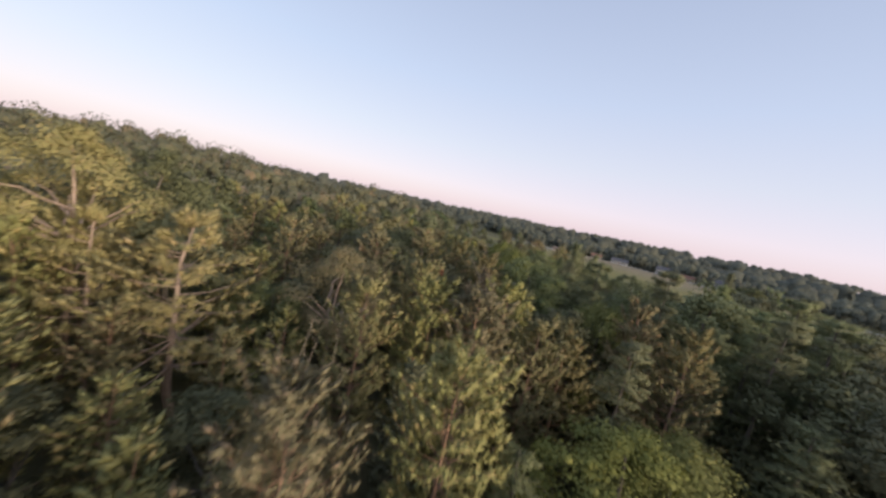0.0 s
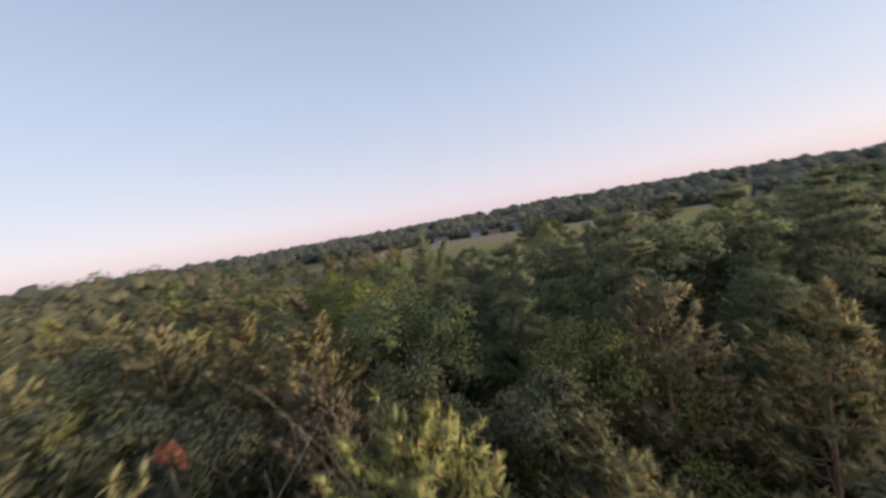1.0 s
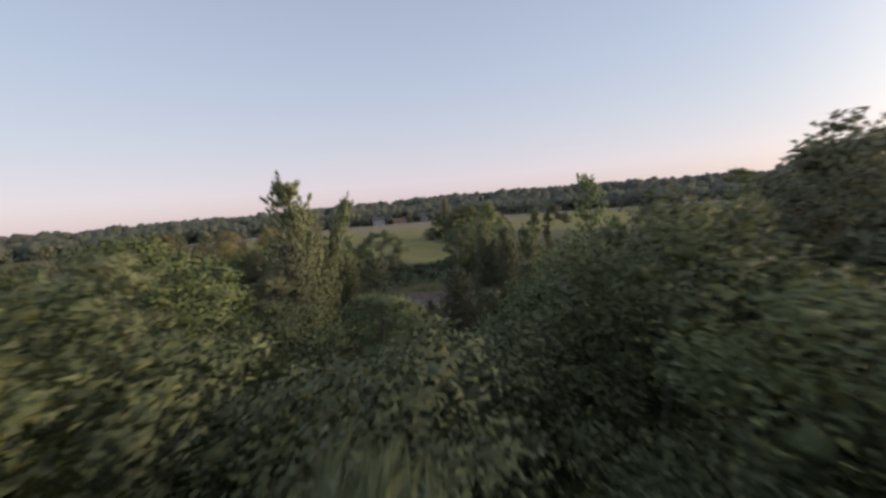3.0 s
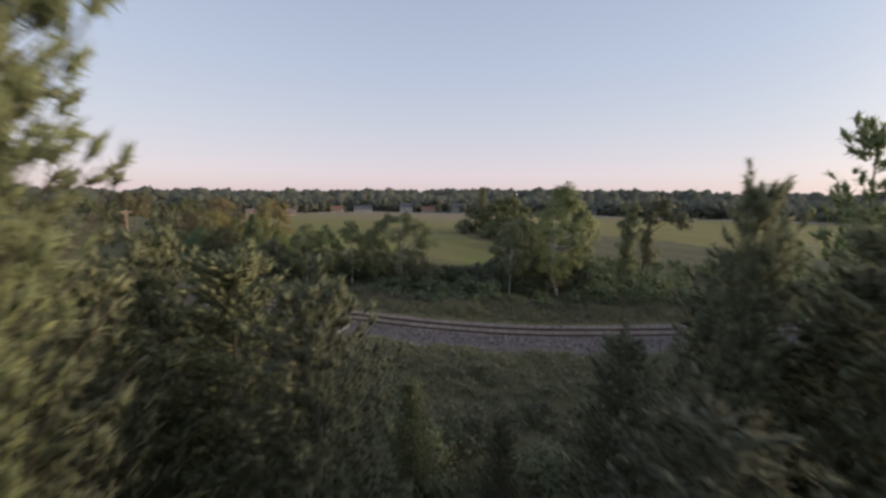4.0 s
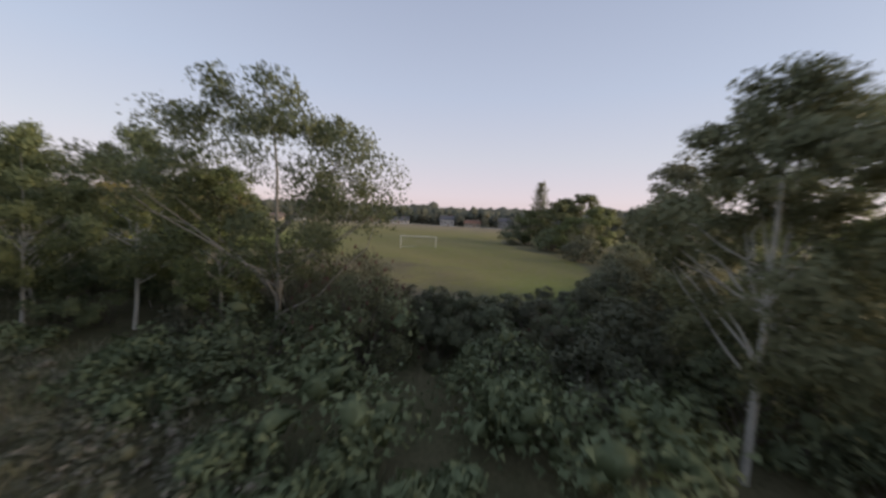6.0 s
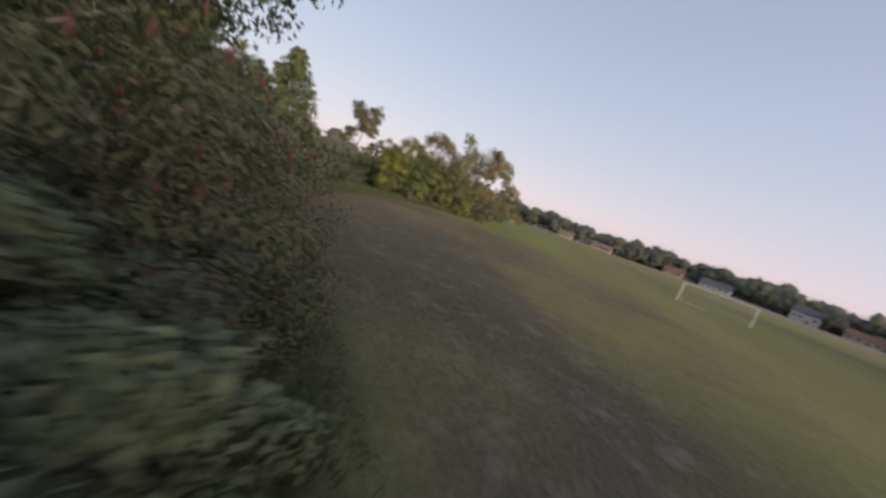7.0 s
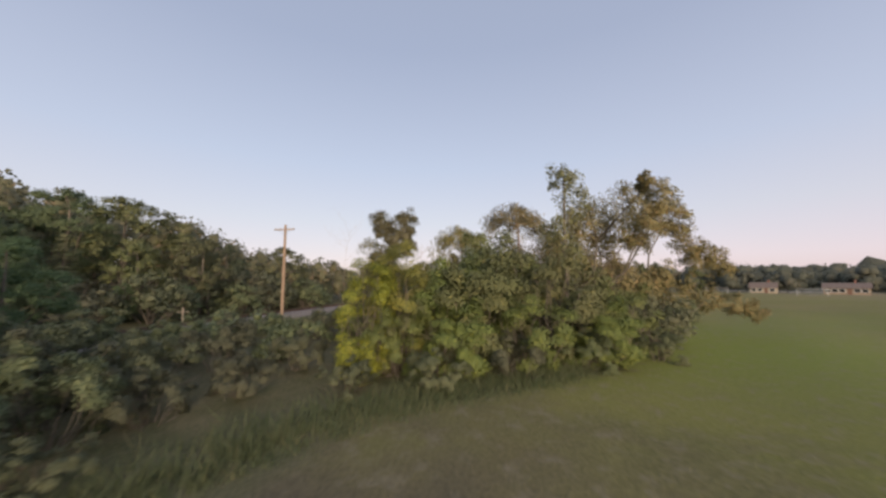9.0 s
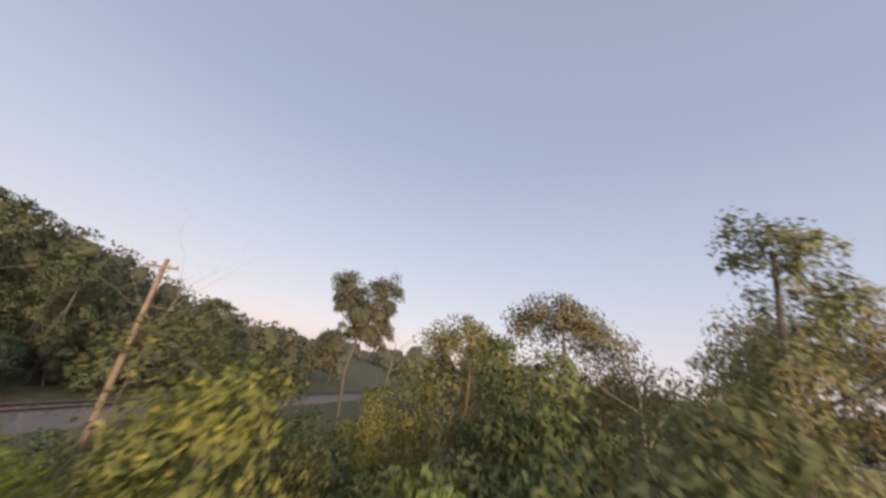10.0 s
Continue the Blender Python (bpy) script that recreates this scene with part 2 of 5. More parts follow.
def needles(centres, ways, length, width, g, spread=0.55, soft=None):
    """One narrow blade for each centre, pointing along its way: verts, faces, shading normals."""
    n = len(centres)
    w = unit(ways + spread * g.normal(size=(n, 3)))
    s = unit(np.cross(w, g.normal(size=(n, 3))))
    size = g.uniform(0.7, 1.25, (n, 1))
    w2, s = w * length * size, s * width * size / 2
    verts = np.stack([centres + s, centres + w2, centres - s], 1).reshape(-1, 3)
    shade = unit(unit(ways if soft is None else soft) + 0.5 * w)
    return verts, facing(verts, shade), np.repeat(shade, 3, 0)


PHI = (1 + 5**0.5) / 2
ICO_V = np.array([(-1, PHI, 0), (1, PHI, 0), (-1, -PHI, 0), (1, -PHI, 0), (0, -1, PHI), (0, 1, PHI), (0, -1, -PHI), (0, 1, -PHI), (PHI, 0, -1), (PHI, 0, 1), (-PHI, 0, -1), (-PHI, 0, 1)]) / math.hypot(1, PHI)
ICO_F = np.array([(0, 11, 5), (0, 5, 1), (0, 1, 7), (0, 7, 10), (0, 10, 11), (1, 5, 9), (5, 11, 4), (11, 10, 2), (10, 7, 6), (7, 1, 8), (3, 9, 4), (3, 4, 2), (3, 2, 6), (3, 6, 8), (3, 8, 9), (4, 9, 5), (2, 4, 11), (6, 2, 10), (8, 6, 7), (9, 8, 1)])


def tufts_of(centres, radii, g, flat=0.8, rough=0.3):
    """Lumpy dense leaf tufts, the inside of a crown."""
    n = len(centres)
    lump = np.asarray(radii)[:, None, None] * (1 + rough * g.normal(size=(n, 12, 1)))
    verts = np.asarray(centres)[:, None] + ICO_V[None] * lump * (1, 1, flat)
    return verts.reshape(-1, 3), (ICO_F[None] + 12 * np.arange(n)[:, None, None]).reshape(-1, 3), np.tile(ICO_V, (n, 1))


def plumes(centres, ways, length, thick, g):
    """Spindle-shaped brushes of dense needles along their ways."""
    n = len(centres)
    w = unit(ways)
    s = unit(np.cross(w, g.normal(size=(n, 3))))
    t = np.cross(w, s)
    k = g.uniform(0.7, 1.3, (n, 1))
    ln, th = length * k, thick * k
    m = centres + 0.1 * ln * w
    verts = np.stack([centres - 0.45 * ln * w, m + th * s, m + th * t, m - th * s, m - th * t, centres + 0.65 * ln * w], 1).reshape(-1, 3)
    shade = np.stack([-w, s, t, -s, -t, w], 1).reshape(-1, 3)
    f = np.array([(0, 2, 1), (0, 3, 2), (0, 4, 3), (0, 1, 4), (5, 1, 2), (5, 2, 3), (5, 3, 4), (5, 4, 1)])
    return verts, (f[None] + 6 * np.arange(n)[:, None, None]).reshape(-1, 3), shade


def foliage(name, pieces, material, lift=0.0):
    """One crown mesh of dense inner tufts and loose leaves, with soft shading."""
    v, f = joined([p[:2] for p in pieces])
    me = mesh_of(name, v, f, material, True)
    me.normals_split_custom_set_from_vertices(unit(unit(np.concatenate([p[2] for p in pieces])) + (0, 0, lift)).tolist())
    return me


def joined(pieces):
    vs, fs, base = [], [], 0
    for v, f in pieces:
        vs.append(v)
        fs.append(f + base)
        base += len(v)
    return np.concatenate(vs), np.concatenate(fs)


def bent(a, b, g, steps=5, sag=0.08):
    """A slightly crooked line from a to b."""
    a, b = np.asarray(a, float), np.asarray(b, float)
    s = np.linspace(0, 1, steps)[:, None]
    off = g.normal(size=3) * np.linalg.norm(b - a) * sag
    return a + (b - a) * s + off * np.sin(np.pi * s) + 0.25 * off * np.sin(3 * np.pi * s)


def clump_leaves(clumps, per, length, width, g, flat=0.8, core=0.32, low=False):
    """Small dense tufts, and leaves all round them, for clumps (centre, radius)."""
    mid = np.mean([c[0] for c in clumps], 0)
    cs, ns, soft = [], [], []
    for c, r, *heart in clumps:
        d = unit(g.normal(size=(per, 3)) + (0 if low else 0.45) * unit(np.asarray(c) - mid))
        d[:, 2] = np.where(d[:, 2] < -0.6, -d[:, 2], d[:, 2])
        p = np.asarray(c) + d * r * g.uniform(0.30, 1.15, (per, 1)) ** 0.8 * (1, 1, flat)
        cs.append(p)
        ns.append(d + (0, 0, 0.35))
        if heart:
            soft.append(0.2 * d + 1.0 * unit(p - heart[0]) + 0.3 * unit(p - mid) + (0, 0, 0.3))
        else:
            soft.append(0.75 * d + (0.0 if low else 0.55) * unit(p - mid) + (0, 0, 0.75 if low else 0.3))
    out = leaves(np.concatenate(cs), np.concatenate(ns), length, width, g, 0.8, np.concatenate(soft))
    return (tufts_of(np.array([c[0] for c in clumps]), [core * c[1] for c in clumps], g, flat, 0.35), out) if core else (out,)


def plant(name, label, category, trunk, crown, bark, leaf, limbs=(), group="", extra=()):
    """A plant: an empty at its foot, with trunk, single limbs and crown."""
    root = tagged(new(name), label, category, group)
    if trunk is not None:
        part("trunk", mesh_of(name + "_trunk", *trunk, bark, True), root)
    for limb in limbs:
        part("limb", mesh_of(name + "_limb", *limb, bark, True), root)
    if crown is not None:
        part("crown", foliage(name + "_crown", crown, leaf), root)
    for kind, data in extra:
        part(kind, data, root)
    return root


def broadleaf(seed, height, width, low, clumps, per, leaf_size, name, label, bark, leaf, limb_count=6, split=False, lean=0.0, top=1.0, trunk_r=0.02, airy=0.6, clump=1.0, core=0.24, lobes=0):
    """A broad-leaved tree. low: where the crown begins, as a share of the height. lobes: rounded boughs that carry the clumps."""
    g = np.random.default_rng(seed)
    foot, tip = np.zeros(3), np.array([lean * height, 0.3 * lean * height, height * 0.9])
    spine = bent(foot, tip, g, 8, 0.03)
    r = height * trunk_r
    runs = [(spine, np.linspace(r, r * 0.2, 8))]
    mid, half = height * (low + 1) / 2, height * (1 - low) / 2
    made, limbs, boughs = [], [], []
    for k in range(lobes):
        tries = unit(g.normal(size=(12, 3)) + (0, 0, 0.1))
        d = tries[0] if not boughs else tries[np.argmin((tries @ np.array(boughs).T).max(1))]
        boughs.append(d)
    for d in boughs:
        wide = width * g.uniform(0.15, 0.22)
        taper = 1.0 - 0.45 * max(0.0, d[2]) * (2 - top)
        c = np.array([d[0] * width * 0.40 * taper, d[1] * width * 0.40 * taper, mid + d[2] * half * 0.80]) + g.normal(size=3) * width * 0.02
        c[:2] += np.array([lean, 0.3 * lean]) * c[2]
        for k in range(max(3, clumps // lobes)):
            q = unit(g.normal(size=3) + 0.7 * d + (0, 0, 0.35))
            made.append((c + q * wide * g.uniform(0.35, 1.0) * (1, 1, 0.95), clump * width * g.uniform(0.065, 0.105), c - 0.3 * wide * d))
        made.append((c, wide * 0.75, c - 0.3 * wide * d))
    for k in range(0 if lobes else clumps):
        d = g.normal(size=3)
        d /= np.linalg.norm(d)
        far = g.uniform(airy, 1.0) ** 0.6
        taper = 1.0 - 0.45 * max(0.0, d[2]) * (2 - top)
        c = np.array([d[0] * width / 2 * far * taper, d[1] * width / 2 * far * taper, mid + d[2] * half * far * 0.88])
        c[:2] += np.array([lean, 0.3 * lean]) * c[2]
        made.append((c, clump * g.uniform(0.13, 0.24) * width * (0.8 if d[2] > 0.5 else 1.0)))
    order = np.argsort([-np.linalg.norm(c[0][:2]) for c in made])
    for k in order[: limb_count + 8 if limb_count else 3]:
        c = made[k][0]
        z0 = np.clip(c[2] - np.linalg.norm(c[:2]) * g.uniform(0.5, 1.0), height * low * 0.6, height * 0.8)
        at = np.array([np.interp(z0, spine[:, 2], spine[:, n]) for n in range(3)])
        line = bent(at, c, g, 5)
        one = (line, np.linspace(r * 0.42, r * 0.08, 5))
        (limbs if split and len(limbs) < limb_count else runs).append(one)
    crown = clump_leaves(made, per, leaf_size, leaf_size * 0.62, g, 0.8, core)
    return plant(name, label, "tree", tubes(runs), crown, bark, leaf, [tubes([one]) for one in limbs])


def pine(seed, height, width, low, whorls, arms, tufts, blades, name, label, bark, leaf, rise=0.35, needle=0.5, split=False, tiers=False, trunk_r=0.012, bare=0.35, wood=True):
    """A pine: whorls of arms with brushes of needles along them."""
    g = np.random.default_rng(seed)
    spine = bent((0, 0, 0), (g.normal() * 0.25, g.normal() * 0.25, height), g, 6, 0.012)
    r = height * trunk_r
    runs, limbs, cs, ws = [(spine, np.linspace(r, r * 0.12, 6))], [], [], []
    for w in range(whorls):
        s = (w + g.uniform(-0.25, 0.25)) / (whorls - 1)
        z0 = height * np.clip(low + (0.99 - low) * s, low, 0.985)
        reach = width / 2 * (np.clip(1.12 - s, 0, 1) ** 0.62 if tiers else (1.04 - np.clip(s, 0, 1) ** 2.4) ** 0.7) * (0.75 + 0.25 * np.sin(3.1 * s + seed))
        turn = g.uniform(0, 6.28)
        for a in range(arms):
            if g.random() < 0.10:
                continue
            yaw = turn + a * 6.283 / arms + g.normal() * 0.25
            long = reach * g.uniform(0.6, 1.15) + 0.25
            lift = (rise + g.normal() * 0.1) * (0.5 + s)
            out = np.array([np.cos(yaw), np.sin(yaw), 0.0])
            z1 = np.clip(z0 + g.normal() * 0.35 * height / whorls, 0.5, height * 0.985)
            at = np.array([np.interp(z1, spine[:, 2], spine[:, n]) for n in range(3)])
            ss = np.linspace(0, 1, 4)[:, None]
            curl = (ss**2 if not tiers else 0.4 * ss**2) * lift * long
            line = at + out * long * ss + np.array([0, 0, 1.0]) * curl + (0 if not tiers else np.array([0, 0, -0.10]) * long * ss)
            one = (line, np.linspace(max(0.02, r * 0.28 * (1 - 0.6 * s)), 0.01, 4))
            if split and len(limbs) < 8 and s < 0.7:
                limbs.append(one)
            elif wood:
                runs.append(one)
            for k in range(tufts):
                q = bare + (1 - bare) * (k + g.uniform(0.2, 1)) / tufts
                side = np.cross(out, (0, 0, 1.0)) * g.normal() * (0.22 if tiers else 0.30) * long * (1.2 - q) * (1.5 if tiers else 1.0)
                p = np.array([np.interp(q, np.linspace(0, 1, 4), line[:, n]) for n in range(3)]) + side
                p[2] += g.normal() * (0.06 if tiers else 0.18)
                cs.append(p)
                ws.append(out * (0.9 if tiers else 0.55) + np.array([0, 0, 0.22 if tiers else 0.75]) + 0.8 * side / (long + 0.1) + 0.2 * g.normal(size=3))
    cs.append(spine[-1] - np.array([0, 0, 0.3]))
    ws.append(np.array([0, 0, 1.0]))
    cs, ws = np.array(cs), np.array(ws)
    dense = plumes(cs, ws, needle * (1.1 if tiers else 1.6), needle * (0.16 if tiers else 0.30), g)
    many = np.repeat(cs, blades, 0) + np.repeat(unit(ws), blades, 0) * g.uniform(-0.6, 0.6, (len(cs) * blades, 1)) * needle
    soft = np.concatenate([many[:, :2], 0 * many[:, :1]], 1)
    soft = unit(soft) * 0.8 + unit(np.repeat(ws, blades, 0)) * 0.5 + (0, 0, 0.35)
    loose = needles(many, np.repeat(unit(ws), blades, 0), needle * 1.0, needle * 0.15, g, 0.95, soft)
    return plant(name, label, "tree", tubes(runs[:1], 6) if not wood else joined([tubes(runs[:1], 6)] + ([tubes(runs[1:], 3)] if runs[1:] else [])), (dense, loose), bark, leaf, [tubes([one], 5) for one in limbs])


def shrub(seed, height, width, clumps, per, leaf_size, name, label, leaf, spikes=0, tangle=0, slim=0.6, core=0.32, lump=1.0, lobes=0):
    """A bush: several stems, and leaves down to the ground. lobes: rounded heads that carry the clumps."""
    g = np.random.default_rng(seed)
    made, runs = [], []
    for k in range(lobes):
        yaw, far = g.uniform(0, 6.28), np.sqrt(g.uniform(0.05, 1.0))
        big = g.uniform(0.10, 0.17) * (width + height) / 2
        z = height * g.uniform(0.08, 0.92) * (1.0 - 0.4 * far**2)
        c = np.array([np.cos(yaw) * far * width * 0.45, np.sin(yaw) * far * width * 0.45, z])
        out = unit(c - (0, 0, 0.4 * height))
        for q in range(max(3, clumps // lobes)):
            p = c + unit(g.normal(size=3) + 0.6 * out + (0, 0, 0.3)) * big * g.uniform(0.3, 1.0) * (0.9, 0.9, 1.25)
            made.append((p, lump * big * g.uniform(0.45, 0.75), c - 0.3 * big * out))
            if q % 4 == 0:
                runs.append((bent((c[0] * 0.3, c[1] * 0.3, 0), p, g, 5, 0.1), np.linspace(0.020, 0.006, 5) * (height / 3) ** 0.5))
    for k in range(0 if lobes else clumps):
        yaw, far = g.uniform(0, 6.28), np.sqrt(g.random())
        z = height * g.uniform(0.05, 0.92) * (1.0 - 0.45 * far**2)
        c = np.array([np.cos(yaw) * far * width / 2, np.sin(yaw) * far * width / 2, z])
        made.append((c, lump * g.uniform(0.13, 0.22) * (width + height) / 2))
        if k % 2 == 0:
            runs.append((bent((c[0] * 0.25, c[1] * 0.25, 0), c, g, 5, 0.1), np.linspace(0.035, 0.008, 5) * (height / 3) ** 0.7))
    for k in range(0 if lobes else 6):
        yaw = g.uniform(0, 6.28)
        runs.append((bent((0, 0, 0.2), (np.cos(yaw) * width * 0.4, np.sin(yaw) * width * 0.4, height * g.uniform(0.8, 1.06)), g, 5, 0.1), np.linspace(0.03, 0.006, 5)))
    for k in range(tangle):
        yaw, far, z = g.uniform(0, 6.28), width * g.uniform(0.36, 0.50), height * g.uniform(0.1, 0.55)
        a = np.array([np.cos(yaw) * far * 0.7, np.sin(yaw) * far * 0.7, z])
        b = np.array([np.cos(yaw + g.normal() * 0.35) * far, np.sin(yaw + g.normal() * 0.35) * far, z + height * g.uniform(-0.16, 0.14)])
        runs.append((bent(a, b, g, 7, 0.16), np.linspace(0.024, 0.008, 7)))
    crown = clump_leaves(made, per, leaf_size, leaf_size * slim, g, 0.85, core)
    extra = []
    if spikes:
        outer = sorted(made, key=lambda m: -m[0][2] / height - np.hypot(*m[0][:2]) / width)
        for k in range(spikes):
            c, cr = outer[k % (2 * len(outer) // 3)][:2]
            way = unit(np.array([c[0] / width, c[1] / width, 0.35]) + 0.35 * g.normal(size=3))
            p = c + way * cr * 1.02
            line = np.stack([p, p + (0.01, 0, 0.07), p + (0.02, 0.01, 0.14), p + (0.03, 0.01, 0.22)])
            extra.append(("flower_spike", mesh_of("flower_spike", *tubes([(line, [0.015, 0.042, 0.034, 0.006])], 7), SUMAC_RED, True)))
    return plant(name, label, "shrub", tubes(runs, 4), crown, BARK_GREY, leaf, (), "", extra)


# ---- lie of the land ----
TRACK = np.array([(-240.0, 147.0), (-160, 103), (-110, 74), (-80, 57.5), (-52, 45.4), (-40, 40.7), (-28, 35.9), (-14.6, 30.8), (-6, 28.1), (0.7, 26.4), (10, 25.1), (25, 25.5), (45, 27.6), (80, 34), (140, 46), (260, 74)])


def smooth_line(ctrl, step):
    """Evenly spaced points on a Catmull-Rom line through ctrl."""
    p = np.vstack([2 * ctrl[0] - ctrl[1], ctrl, 2 * ctrl[-1] - ctrl[-2]])
    out = []
    for k in range(1, len(p) - 2):
        s = np.linspace(0, 1, 30, endpoint=False)[:, None]
        a, b, c, d = p[k - 1], p[k], p[k + 1], p[k + 2]
        out.append(0.5 * (2 * b + (c - a) * s + (2 * a - 5 * b + 4 * c - d) * s**2 + (3 * b - a - 3 * c + d) * s**3))
    out = np.concatenate(out + [ctrl[-1:]])
    run = np.r_[0, np.cumsum(np.linalg.norm(np.diff(out, axis=0), axis=1))]
    at = np.arange(0, run[-1], step)
    return np.stack([np.interp(at, run, out[:, n]) for n in range(2)], 1)


RAIL_LINE = smooth_line(TRACK, 0.5)
LINE_X, LINE_Y = RAIL_LINE[:, 0], RAIL_LINE[:, 1]


def track_y(x):
    return np.interp(x, LINE_X, LINE_Y)


def ground_z(x, y):
    """Height of the ground: level by the line and the field, a wooded rise in the west, a far ridge in the north."""
    x, y = np.asarray(x, float), np.asarray(y, float)
    rise = 11.0 * np.exp(-(((x + 128) / 55) ** 2 + ((y + 62) / 62) ** 2)) + 8.0 * np.exp(-(((x + 98) / 32) ** 2 + ((y - 20) / 28) ** 2))
    reach, bearing = np.hypot(x, y), np.degrees(np.arctan2(x, y))
    ridge = 24.0 * np.clip((reach - 430) / 1000, 0, 1) ** 0.9 * np.exp(-(((bearing - 14) / 34) ** 2))
    off = np.abs(y - track_y(x))
    calm = np.clip((off - 5) / 14, 0, 1)
    wave = 0.22 * np.sin(x * 0.11 + 1.3) * np.sin(y * 0.13 + 0.4) + 0.10 * np.sin(x * 0.37 + y * 0.29)
    return rise * np.clip((off - 8) / 40, 0, 1) + wave * calm + ridge


def inside(poly, x, y):
    """Whether points lie inside a polygon."""
    x, y = np.asarray(x, float), np.asarray(y, float)
    hit = np.zeros(np.broadcast(x, y).shape, bool)
    for (x0, y0), (x1, y1) in zip(poly, np.roll(poly, -1, axis=0)):
        cross = (y0 > y) != (y1 > y)
        with np.errstate(divide="ignore", invalid="ignore"):
            hit ^= cross & (x < (x1 - x0) * (y - y0) / (y1 - y0) + x0)
    return hit


FIELD = np.array([(-90.0, 140), (-54, 97), (-43, 84), (-40, 75), (-37.5, 69), (-34, 64.6), (-30, 60.8), (-24.5, 57), (-18.5, 54.4), (-12, 53.2), (-5, 53.2), (3, 52.6), (10, 54.5), (17, 70), (17, 92), (6, 126), (6, 145), (34, 160), (58, 128), (79, 110), (81, 78), (110, 66), (250, 110), (225, 205), (120, 250), (10, 281), (-90, 286), (-112, 262), (-150, 230), (-170, 190)])

# a clear way through the trees: place and height that stay free
CLEAR = np.array([(20, -84, 22), (14.4, -73.4, 21.5), (9, -65, 21.4), (4.8, -56, 21.6), (2.5, -44.6, 19.9), (2.1, -41, 18.7), (1.5, -27, 16.6), (0.8, -13, 14.9), (0, 0, 13.8), (1.6, 12.7, 10.5), (2.8, 26, 7.9), (3.9, 38.6, 5.4), (3.9, 42.6, 4.6), (2.7, 50.9, 3.3), (-1.7, 56.3, 2.3), (-8, 60.7, 3.5), (-17.5, 66.5, 3.6), (-26, 70.5, 5), (-33.5, 72.1, 5.2), (-38, 73.2, 6.3), (-41.5, 73.3, 7)])
CLEAR_FINE = np.concatenate([np.linspace(a, b, 12, endpoint=False) for a, b in zip(CLEAR[:-1], CLEAR[1:])] + [CLEAR[-1:]])


def headroom(x, y, reach):
    """The greatest height that a plant of that reach may have here."""
    near = np.hypot(CLEAR_FINE[:, 0] - x, CLEAR_FINE[:, 1] - y) < reach
    return CLEAR_FINE[near, 2].min() - 1.3 if near.any() else 99.0


# ---- ground ----
def ground_material():
    m, nodes, links, bsdf = node_material("ground_cover")
    att = nodes.new("ShaderNodeAttribute")
    att.attribute_name = "turf"
    c = nodes.new("ShaderNodeTexCoord").outputs["Object"]
    big, mid, fine = (noise_at(nodes, links, s, 4, 0.6, c) for s in (0.055, 0.45, 7.0))
    dry_shade, lush, rust, straw = (nodes.new("ShaderNodeAttribute") for _ in range(4))
    dry_shade.attribute_name, lush.attribute_name, rust.attribute_name, straw.attribute_name = "dry_shade", "lush", "rust", "straw"
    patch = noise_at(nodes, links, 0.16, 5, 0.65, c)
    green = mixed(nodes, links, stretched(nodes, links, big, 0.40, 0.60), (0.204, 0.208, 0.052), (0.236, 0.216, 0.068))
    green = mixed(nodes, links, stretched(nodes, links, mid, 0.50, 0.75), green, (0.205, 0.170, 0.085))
    # brown serves the dry turf and the painted shade by the hedge
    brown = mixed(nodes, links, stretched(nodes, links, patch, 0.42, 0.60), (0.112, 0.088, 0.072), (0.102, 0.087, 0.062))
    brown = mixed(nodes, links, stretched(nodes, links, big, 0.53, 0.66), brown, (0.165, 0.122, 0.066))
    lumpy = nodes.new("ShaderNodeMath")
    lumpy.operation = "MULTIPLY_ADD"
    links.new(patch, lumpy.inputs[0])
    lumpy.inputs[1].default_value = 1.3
    links.new(dry_shade.outputs["Fac"], lumpy.inputs[2])
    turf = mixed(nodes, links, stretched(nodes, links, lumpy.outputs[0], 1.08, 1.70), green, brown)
    turf = mixed(nodes, links, rust.outputs["Fac"], turf, (0.270, 0.165, 0.058))
    turf = mixed(nodes, links, straw.outputs["Fac"], turf, (0.300, 0.245, 0.165))
    turf = mixed(nodes, links, lush.outputs["Fac"], turf, (0.215, 0.280, 0.040))
    turf = mixed(nodes, links, 0.35, turf, mixed(nodes, links, stretched(nodes, links, fine, 0.3, 0.7), (0.055, 0.050, 0.024), (0.240, 0.200, 0.110)))
    tuft = stretched(nodes, links, noise_at(nodes, links, 1.3, 5, 0.7, c), 0.52, 0.80)
    turf = mixed(nodes, links, tuft, turf, (0.235, 0.200, 0.140))
    litter = mixed(nodes, links, stretched(nodes, links, mid, 0.35, 0.65), (0.086, 0.093, 0.045), (0.165, 0.146, 0.087))
    litter = mixed(nodes, links, 0.35, litter, mixed(nodes, links, stretched(nodes, links, fine, 0.3, 0.7), (0.035, 0.04, 0.02), (0.20, 0.175, 0.10)))
    edge = stretched(nodes, links, att.outputs["Fac"], 0.3, 0.7)
    links.new(mixed(nodes, links, edge, litter, turf), bsdf.inputs["Base Color"])
    bsdf.inputs["Roughness"].default_value = 0.95
    bsdf.inputs["Specular IOR Level"].default_value = 0.15
    bumped(nodes, links, bsdf, fine, 0.8, 0.06)
    return m


